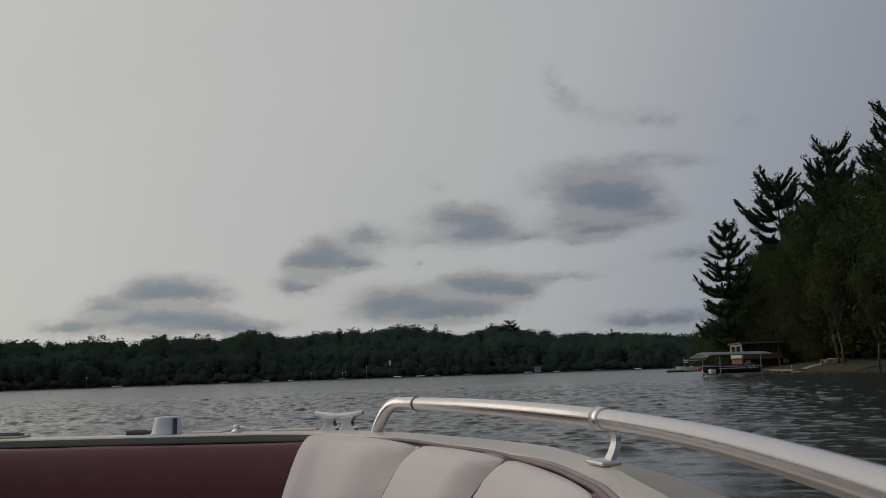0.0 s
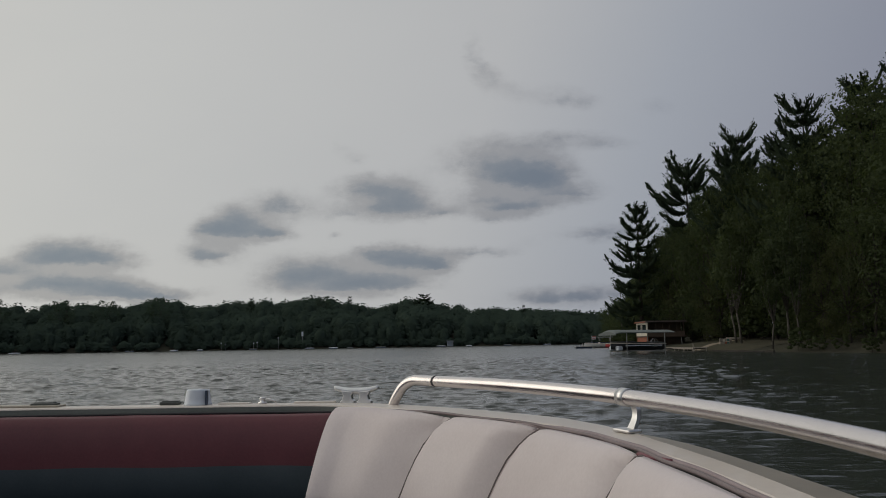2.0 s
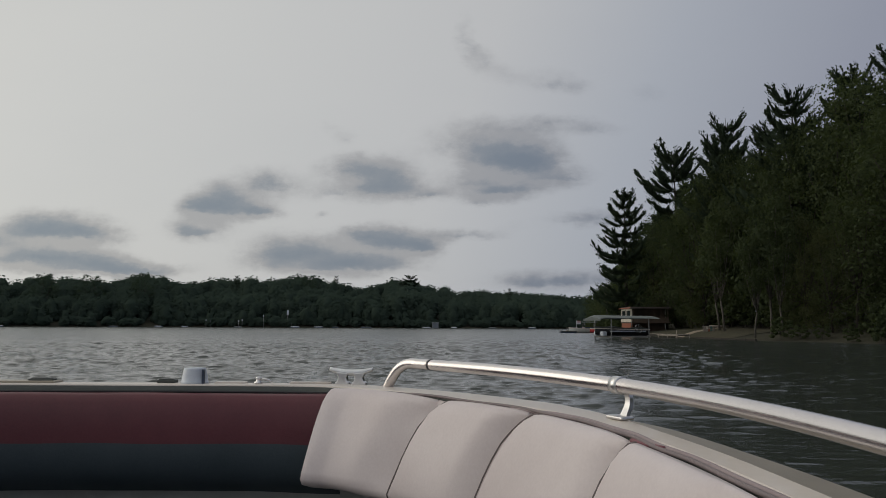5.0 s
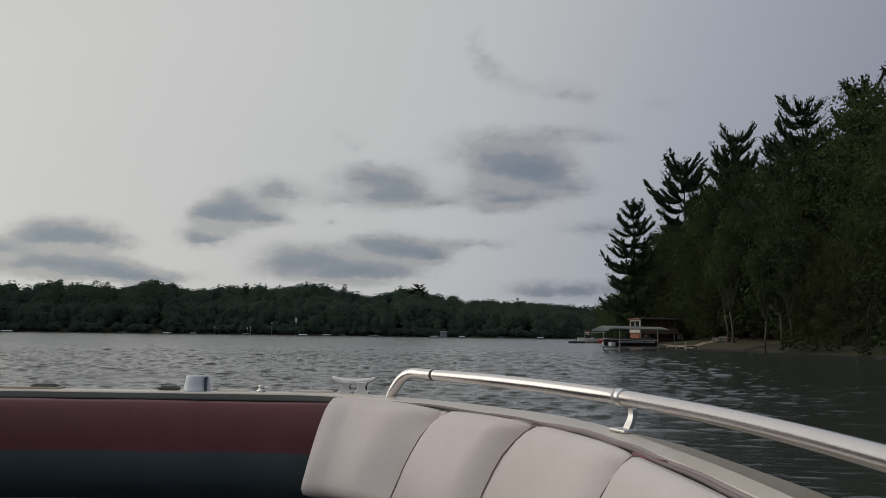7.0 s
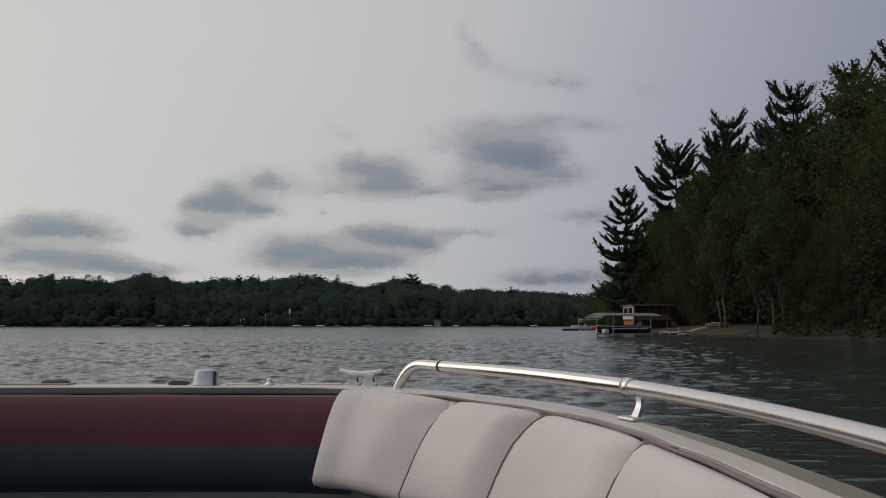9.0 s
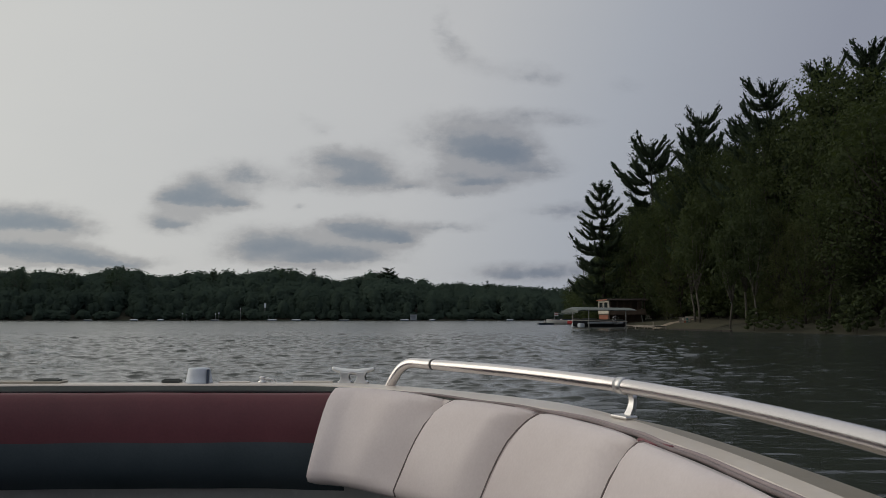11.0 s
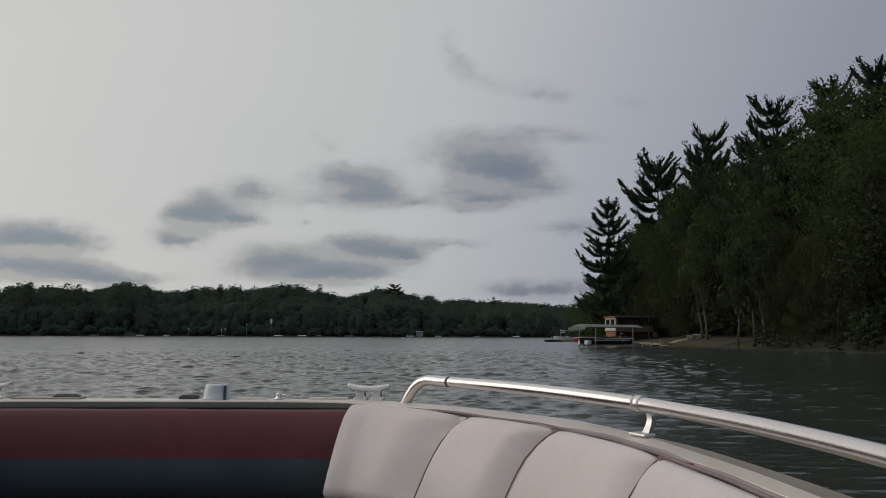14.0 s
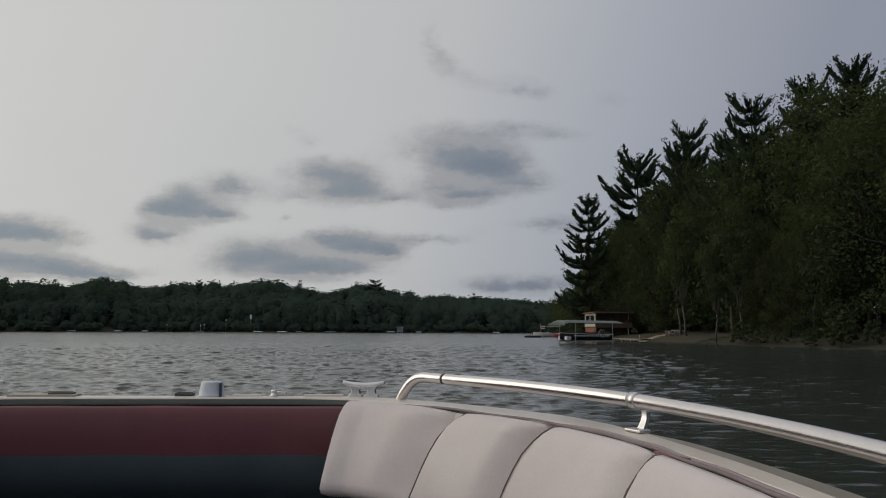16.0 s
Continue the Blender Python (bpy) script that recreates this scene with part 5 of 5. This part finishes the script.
def swim_raft(x, y, turn):
    ob = thing("swim_raft", "low white swim raft with a ladder", "raft", pose(x, y, 0, 0, 0, turn))
    part("deck", boxes((-0.9, -0.7, 0.32, 0.9, 0.7, 0.44), bevel=0.02), M_WHITE, ob)
    for y2 in (-0.5, 0.5):
        tube("float", [(-0.85, y2, 0.08), (0.85, y2, 0.08)], 0.2, M_WHITE, ob, 12)
    for x2 in (0.55,):
        tube("ladder_rail", [(x2, -0.72, -0.3), (x2, -0.72, 0.9), (x2, -0.5, 0.95), (x2, -0.45, 0.3)], 0.02, M_STEEL, ob, 6)


swim_raft(35.2, 52.0, 5)
planked_dock(36.0, 56.2, 39.2, 57.2, 1.2, 0.35, "short pale dock beside the swim raft", 2)
slab = thing("floating_dock", "pale floating dock section with two upright pipes", "dock", pose(36.8, 40.0, 0, 0, 0, 14), "docks along the shore")
part("deck", boxes((-2.5, -0.8, 0.14, 2.5, 0.8, 0.32), bevel=0.03), M_CREAM, slab)
part("float", boxes((-2.3, -0.7, -0.2, 2.3, 0.7, 0.14), bevel=0.04), M_GREYPAINT, slab)
for x2 in (-1.1, -0.5):
    tube("pipe", [(x2, 0.5, 0.2), (x2, 0.5, 1.35)], 0.035, M_GREYPAINT, slab, 8)
planked_dock(37.2, 22.0, 41.7, 23.4, 1.4, 0.30, "pale plank dock half under the trees", 2)
bank = tagged(sheet("grassy_bank", [(RIGHT_SHORE(y) + 0.25 + 9.0 * k / 9, y, height(RIGHT_SHORE(y) + 0.25 + 9.0 * k / 9, y) + 0.05 - 0.12 * (k == 9)) for y in np.linspace(89, 115, 27) for k in range(10)],
                    grid_faces(27, 10), M_LAWN, smooth=True), "worn olive-brown grassy bank above the water", "bank", kind="structure")
PATH = curve_through([(29.6, 103.0, 0), (31.6, 105.2, 0), (34.2, 107.4, 0), (37.5, 110.5, 0)], 6)
tagged(sheet("sand_path", [(p.x - 0.55 + 0.275 * k, p.y + 0.75 - 0.375 * k, height(p.x - 0.55 + 0.275 * k, p.y + 0.75 - 0.375 * k) + (0.09 if 0 < k < 4 else 0.03)) for p in PATH for k in range(5)],
             grid_faces(len(PATH), 5), M_SAND, smooth=True), "worn sandy path climbing the grassy bank", "path", kind="structure")
# grassy bank with a rack of life vests and a pale log
rack = thing("vest_rack", "low wooden rack hung with pale and teal life vests", "rack", pose(34.0, 104.0, height(34.0, 104.0) - 0.03, 0, 0, 10) @ Matrix.Scale(0.75, 4))
part("rack_bar", boxes((-1.1, -0.05, 0.0, -1.0, 0.05, 1.0), (1.0, -0.05, 0.0, 1.1, 0.05, 1.0), (-1.1, -0.04, 0.9, 1.1, 0.04, 1.0), (-1.1, -0.04, 0.4, 1.1, 0.04, 0.48)), M_WOOD, rack)
M_TEAL = worn("teal_cloth", (0.06, 0.16, 0.15), (0.12, 0.24, 0.22), 2, 40, 0.8)
for row, colours in ((0.52, (M_WOOD, M_CREAM, M_WOOD, M_TEAL, M_WOOD)), (0.04, (M_WOOD, M_WOOD, M_BRICK, M_TEAL, M_WOOD))):
    for k, mat in enumerate(colours):
        x = -0.95 + 0.39 * k
        part("life_vest", boxes((x, -0.16, row, x + 0.15, -0.05, row + 0.4), (x + 0.19, -0.16, row, x + 0.34, -0.05, row + 0.4), (x + 0.02, -0.10, row + 0.25, x + 0.32, -0.06, row + 0.4), bevel=0.025), mat, rack)
bench = thing("log_bench", "pale split-log bench on the grassy bank", "bench", pose(36.0, 106.0, height(36.0, 106.0), 0, 0, 8))
tube("log", [(-1.3, 0, 0.42), (1.3, 0, 0.40)], 0.16, M_WOOD, bench, 10)
for x in (-0.9, 0.9):
    tube("leg", [(x, 0, -0.1), (x, 0, 0.32)], 0.12, M_WOOD, bench, 8)

# ---- boats moored beyond the boathouse ----
small_boat("runabout", "red open motor boat moored at a dock", pose(33.2, 169.0, 0.0, 0, 0, 172), 5.0, 1.9, 0.7, M_BOATRED)
small_boat("runabout", "white motor boat with a raised bow moored at a dock", pose(29.6, 173.0, 0.0, 0, 0, 184), 5.4, 2.0, 0.85, M_HULL)
small_boat("runabout", "small white motor boat moored at a dock", pose(32.4, 162.0, 0.0, 0, 0, 165), 4.0, 1.6, 0.6)


def pontoon_boat(x, y, turn):
    ob = thing("pontoon_boat", "moored pontoon boat with a grey bimini top", "boat", pose(x, y, 0, 0, 0, turn), "boats along the shore")
    for y2 in (-0.85, 0.85):
        tube("pontoon", [(-3.0, y2, 0.12), (2.4, y2, 0.12), (3.1, y2, 0.35)], [0.32, 0.32, 0.08], M_STEEL, ob, 12)
    part("deck", boxes((-3.0, -1.2, 0.42, 2.8, 1.2, 0.50), bevel=0.02), M_GREYPAINT, ob)
    part("fence_panel", boxes((-2.8, -1.18, 0.5, 2.6, -1.14, 1.15), (-2.8, 1.14, 0.5, 2.6, 1.18, 1.15), (2.56, -1.18, 0.5, 2.6, 1.18, 1.15), bevel=0.01), M_BOATBLUE, ob)
    part("seat", boxes((-2.7, -1.05, 0.5, -1.2, -0.5, 0.95), (-2.7, 0.5, 0.5, -1.2, 1.05, 0.95), (0.9, -1.05, 0.5, 2.4, -0.5, 0.95), bevel=0.04), M_VINYL, ob)
    for x2 in (-2.0, 0.4):
        for y2 in (-1.16, 1.16):
            tube("bimini_pole", [(x2, y2, 1.1), (x2 - 0.15, y2 * 0.95, 2.2)], 0.02, M_STEEL, ob, 6)
    verts = [(-2.6 + 3.4 * i / 6, -1.15 + 2.3 * k / 6, 2.2 + 0.14 * math.sin(math.pi * k / 6) + 0.03 * math.cos(i * 2)) for i in range(7) for k in range(7)]
    sheet("bimini", verts, grid_faces(7, 7), M_CANVAS, ob, "grey canvas top", smooth=True)


pontoon_boat(31.6, 180.0, 178)
float_raft = thing("swim_raft", "dark low floating dock beside the moored boats", "raft", pose(25.4, 164.0, 0, 0, 0, 2))
part("deck", boxes((-1.7, -0.9, 0.3, 1.7, 0.9, 0.42), bevel=0.03), M_GREYPAINT, float_raft)
part("float", boxes((-1.6, -0.8, -0.2, 1.6, 0.8, 0.3), bevel=0.05), M_BOATBLUE, float_raft)
planked_dock(28.0, 183.5, 38.0, 182.0, 1.4, 0.5, "long plank dock with boats moored along it", 6)
planked_dock(33.6, 164.5, 36.6, 166.0, 1.6, 0.5, "sloping plank ramp at the mooring", 2)
flag = thing("flag_pole", "short pole with a small red and white flag", "flag", pose(28.6, 173.0, 0))
tube("pole", [(0, 0, -0.5), (0, 0, 2.6)], 0.03, M_WHITE, flag, 6)
for k, mat in enumerate((M_REDPAINT, M_WHITE, M_REDPAINT, M_WHITE)):
    part("stripe", boxes((0.03, -0.01, 2.5 - 0.18 * (k + 1), 0.9, 0.01, 2.5 - 0.18 * k - 0.004)), mat, flag)


def dead_tree(x, y, tall):
    rng = np.random.default_rng(31)
    ob = thing("dead_tree", "bare dead tree with drooping branches", "tree", pose(x, y, height(x, y)))
    tubes = [([(0, 0, -0.4), (0.1, 0, tall * 0.5), (0, 0.1, tall)], [0.2, 0.14, 0.03], 7)]
    for k in range(30):
        z = tall * (0.45 + 0.53 * k / 30)
        az, far = rng.uniform(0, 6.28), rng.uniform(0.8, 2.8) * (1.15 - k / 30)
        tubes.append(([(0, 0, z), (far * 0.6 * math.cos(az), far * 0.6 * math.sin(az), z + 0.1 * far), (far * math.cos(az), far * math.sin(az), z - 0.1 * far)], [0.04, 0.025, 0.008], 4))
    v, f = join_tubes(tubes)
    sheet("trunk", v, f, M_BIRCH, ob, smooth=True)


dead_tree(36.4, 180, 12.5)

# ---- the shore that the boat has passed ----
beach = tagged(sheet("beach", [(x, y, height(x, y) + 0.05) for y in np.linspace(26, 46, 21) for x in np.linspace(38.2, 46, 14)], grid_faces(21, 14), M_SAND, smooth=True),
               "strip of pale sandy beach below the trees", "beach", kind="structure")


def shed(x, y):
    ob = thing("shed", "small white boarded shed with a gable roof", "shed", pose(x, y, height(x, y) - 0.05, 0, 0, 20))
    part("side_wall", boxes((-1.0, 0.0, 0, -0.92, 2.4, 2.1), (0.92, 0.0, 0, 1.0, 2.4, 2.1), (-0.92, 2.32, 0, 0.92, 2.4, 2.1)), M_CREAM, ob)
    for k in range(10):
        x2 = -0.92 + 0.184 * k
        if 3 <= k <= 6:
            part("front_board", boxes((x2, -0.02, 1.9, x2 + 0.17, 0.04, 2.2), bevel=0.006), M_CREAM, ob)
        else:
            part("front_board", boxes((x2, -0.02, 0, x2 + 0.17, 0.04, 2.15), bevel=0.006), M_CREAM, ob)
    part("door", boxes((-0.36, -0.01, 0.02, 0.36, 0.05, 1.88), bevel=0.01), M_DARKWOOD, ob, "dark plank door")
    bm = bmesh.new()
    ring = [bm.verts.new(p) for p in ((-1.25, -0.25, 2.0), (0, -0.25, 2.85), (1.25, -0.25, 2.0), (1.2, -0.25, 1.9), (0, -0.25, 2.74), (-1.2, -0.25, 1.9))]
    bm.faces.new(ring)
    out = bmesh.ops.extrude_face_region(bm, geom=bm.faces[:])
    bmesh.ops.translate(bm, verts=[v for v in out["geom"] if isinstance(v, bmesh.types.BMVert)], vec=(0, 2.9, 0))
    part("roof", bm, M_SHINGLE, ob, "dark shingled gable roof")
    for y2 in (-0.02, 2.36):
        sheet("gable", [(-0.92, y2, 2.0), (0.92, y2, 2.0), (0, y2, 2.7), (-0.92, y2 + 0.05, 2.0), (0.92, y2 + 0.05, 2.0), (0, y2 + 0.05, 2.7)],
              [(0, 1, 2), (5, 4, 3), (0, 3, 4, 1), (1, 4, 5, 2), (2, 5, 3, 0)], M_CREAM, ob)


shed(42.0, 36.0)
canoe = thing("canoe", "upturned pale canoe lying on the sand", "canoe", pose(41.3, 33.0, height(41.3, 33.0) + 0.05, 0, 0, 100))
verts = []
for k in range(15):
    t = k / 14
    half = 0.42 * math.sin(math.pi * (0.02 + 0.96 * t)) ** 0.7
    verts += [(4.4 * (t - 0.5), half * math.cos(a), 0.42 * math.sin(a) * (0.4 + half)) for a in np.linspace(0, math.pi, 9)]
sheet("shell", verts, grid_faces(15, 9), M_GREYPAINT, canoe, smooth=True)


def seawall(x, y0, y1):
    ob = thing("seawall", "white slatted seawall at the water's edge", "seawall")
    part("backing", boxes((x + 0.06, y0, -0.8, x + 0.3, y1, 0.78)), M_GREYPAINT, ob)
    part("cap", boxes((x - 0.1, y0 - 0.1, 0.78, x + 0.45, y1 + 0.1, 0.92), bevel=0.02), M_WHITE, ob, "white cap board")
    n = int((y1 - y0) / 0.3)
    me = None
    for k in range(n):
        if me is None:
            slat = part("slat", boxes((0, 0, 0, 0.055, 0.19, 1.0), bevel=0.008), M_WHITE, ob)
            me = slat.data
        else:
            slat = new("slat", me)
            slat.parent = ob
        slat.location = (x, y0 + 0.05 + k * 0.3, -0.23)


seawall(40.4, 0.0, 14.0)
buoy = thing("mooring_buoy", "small white mooring buoy floating off the beach", "buoy", pose(24.0, 34.0, 0))
lathe("ball", [(0.02, -0.16), (0.12, -0.13), (0.19, -0.03), (0.20, 0.05), (0.15, 0.16), (0.05, 0.21), (0.03, 0.27)], M_WHITE, buoy, (0, 0, 0), 16)


# ---- far shore: houses, docks and boats ----
def far_house(x, y, wide, label, mat):
    z = max(0.3, height(x, y)) - 0.3
    ob = thing("lake_house", label, "house", pose(x, y, z, 0, 0, 4), "houses on the far shore")
    part("wall", boxes((-wide / 2, 0, 0, wide / 2, 6, 3.2), bevel=0.03), mat, ob)
    bm = bmesh.new()
    ring = [bm.verts.new(p) for p in ((-wide / 2 - 0.5, -0.5, 3.15), (0, -0.5, 5.4), (wide / 2 + 0.5, -0.5, 3.15))]
    bm.faces.new(ring)
    out = bmesh.ops.extrude_face_region(bm, geom=bm.faces[:])
    bmesh.ops.translate(bm, verts=[v for v in out["geom"] if isinstance(v, bmesh.types.BMVert)], vec=(0, 7, 0))
    part("roof", bm, M_SHINGLE, ob)
    count = int(wide / 2.4)
    for k in range(count):
        x2 = -wide / 2 + (k + 0.5) * wide / count
        win = part("window", boxes((x2 - 0.6, -0.06, 1.0, x2 + 0.6, 0.02, 2.4), bevel=0.02), M_WHITE, ob)
        part("pane", boxes((x2 - 0.5, -0.09, 1.1, x2 + 0.5, -0.05, 2.3)), M_GLASS, win)


for right, back, wide, label, mat in ((-0.027, 16, 9, "grey lake house among the trees", M_GREYPAINT), (0.004, 12, 7, "small brown lake cabin among the trees", M_DARKWOOD),
                                      (-0.31, 14, 8, "grey-green lake cabin among the trees", M_GREYPAINT), (-0.18, 18, 6, "small pale lake cabin among the trees", M_GREYPAINT)):
    x = right * 405
    far_house(x, FAR_SHORE(x) + back, wide, label, mat)


def covered_boat(x, y, far, mat, label):
    """A moored boat under a pale tarpaulin, far off."""
    ob = thing("moored_boat", label, "boat", pose(x, y, 0, 0, 0, 6), "boats at the far shore")
    verts = []
    for k in range(9):
        t = k / 8
        half = 0.9 * math.sin(math.pi * (0.06 + 0.88 * t)) ** 0.5
        verts += [(far * (t - 0.5), half * math.cos(a), 0.30 + 0.30 * math.sin(a) * (0.5 + 0.5 * half)) for a in np.linspace(0, math.pi, 7)]
    sheet("cover", verts, grid_faces(9, 7), mat, ob, smooth=True)
    part("hull", boxes((-far / 2, -0.8, -0.2, far / 2, 0.8, 0.34), bevel=0.15), M_BOATBLUE, ob)


for right, far, mat in ((-0.489, 7, M_WHITE), (-0.38, 5, M_CANVAS), (-0.335, 5, M_WHITE), (-0.308, 4, M_WHITE), (-0.247, 5, M_CANVAS), (-0.180, 6, M_WHITE), (-0.152, 6, M_WHITE),
                        (-0.132, 4, M_CANVAS), (-0.095, 7, M_CANVAS), (-0.022, 6, M_WHITE), (0.012, 4, M_WHITE), (0.06, 5, M_CANVAS), (0.11, 5, M_WHITE)):
    x = right * 398
    covered_boat(x + 1.5, FAR_SHORE(x) - 4, far * 0.72, mat, "small boat under a pale tarpaulin at the far shore")
for right, tall in ((-0.517, 5.0), (-0.281, 3.6), (-0.276, 3.0), (-0.243, 3.4), (-0.239, 3.8), (-0.214, 6.0), (-0.181, 2.2)):
    x = right * 400
    y = FAR_SHORE(x) - 1
    ob = thing("dock_post", "pale upright post on the far shore", "post", pose(x, y, 0), "posts on the far shore")
    tube("pole", [(0, 0, -0.5), (0, 0, tall)], 0.11, M_GREYPAINT, ob, 6)
    part("pole_cap", boxes((-0.2, -0.2, tall - 0.7, 0.2, 0.2, tall), bevel=0.05), M_WHITE, ob)
chest = thing("boat_shelter", "small white boat shelter on the far shore", "shelter", pose(-0.007 * 405, FAR_SHORE(-3) - 2, 0))
part("wall", boxes((-1.5, -1, 0.2, -1.3, 1.5, 2.6), (1.3, -1, 0.2, 1.5, 1.5, 2.6), (-1.3, 1.3, 0.2, 1.3, 1.5, 2.6), bevel=0.02), M_WHITE, chest)
part("roof", boxes((-1.8, -1.3, 2.6, 1.8, 1.8, 2.8), bevel=0.04), M_WHITE, chest)
sign = thing("sign_board", "pale board on a tall post at the far shore", "sign", pose(-0.181 * 412, FAR_SHORE(-74) + 1, 0))
tube("pole", [(0, 0, -0.5), (0, 0, 7.2)], 0.12, M_GREYPAINT, sign, 6)
part("board", boxes((-0.45, -0.1, 6.2, 0.45, 0.05, 8.4), bevel=0.04), M_WHITE, sign)
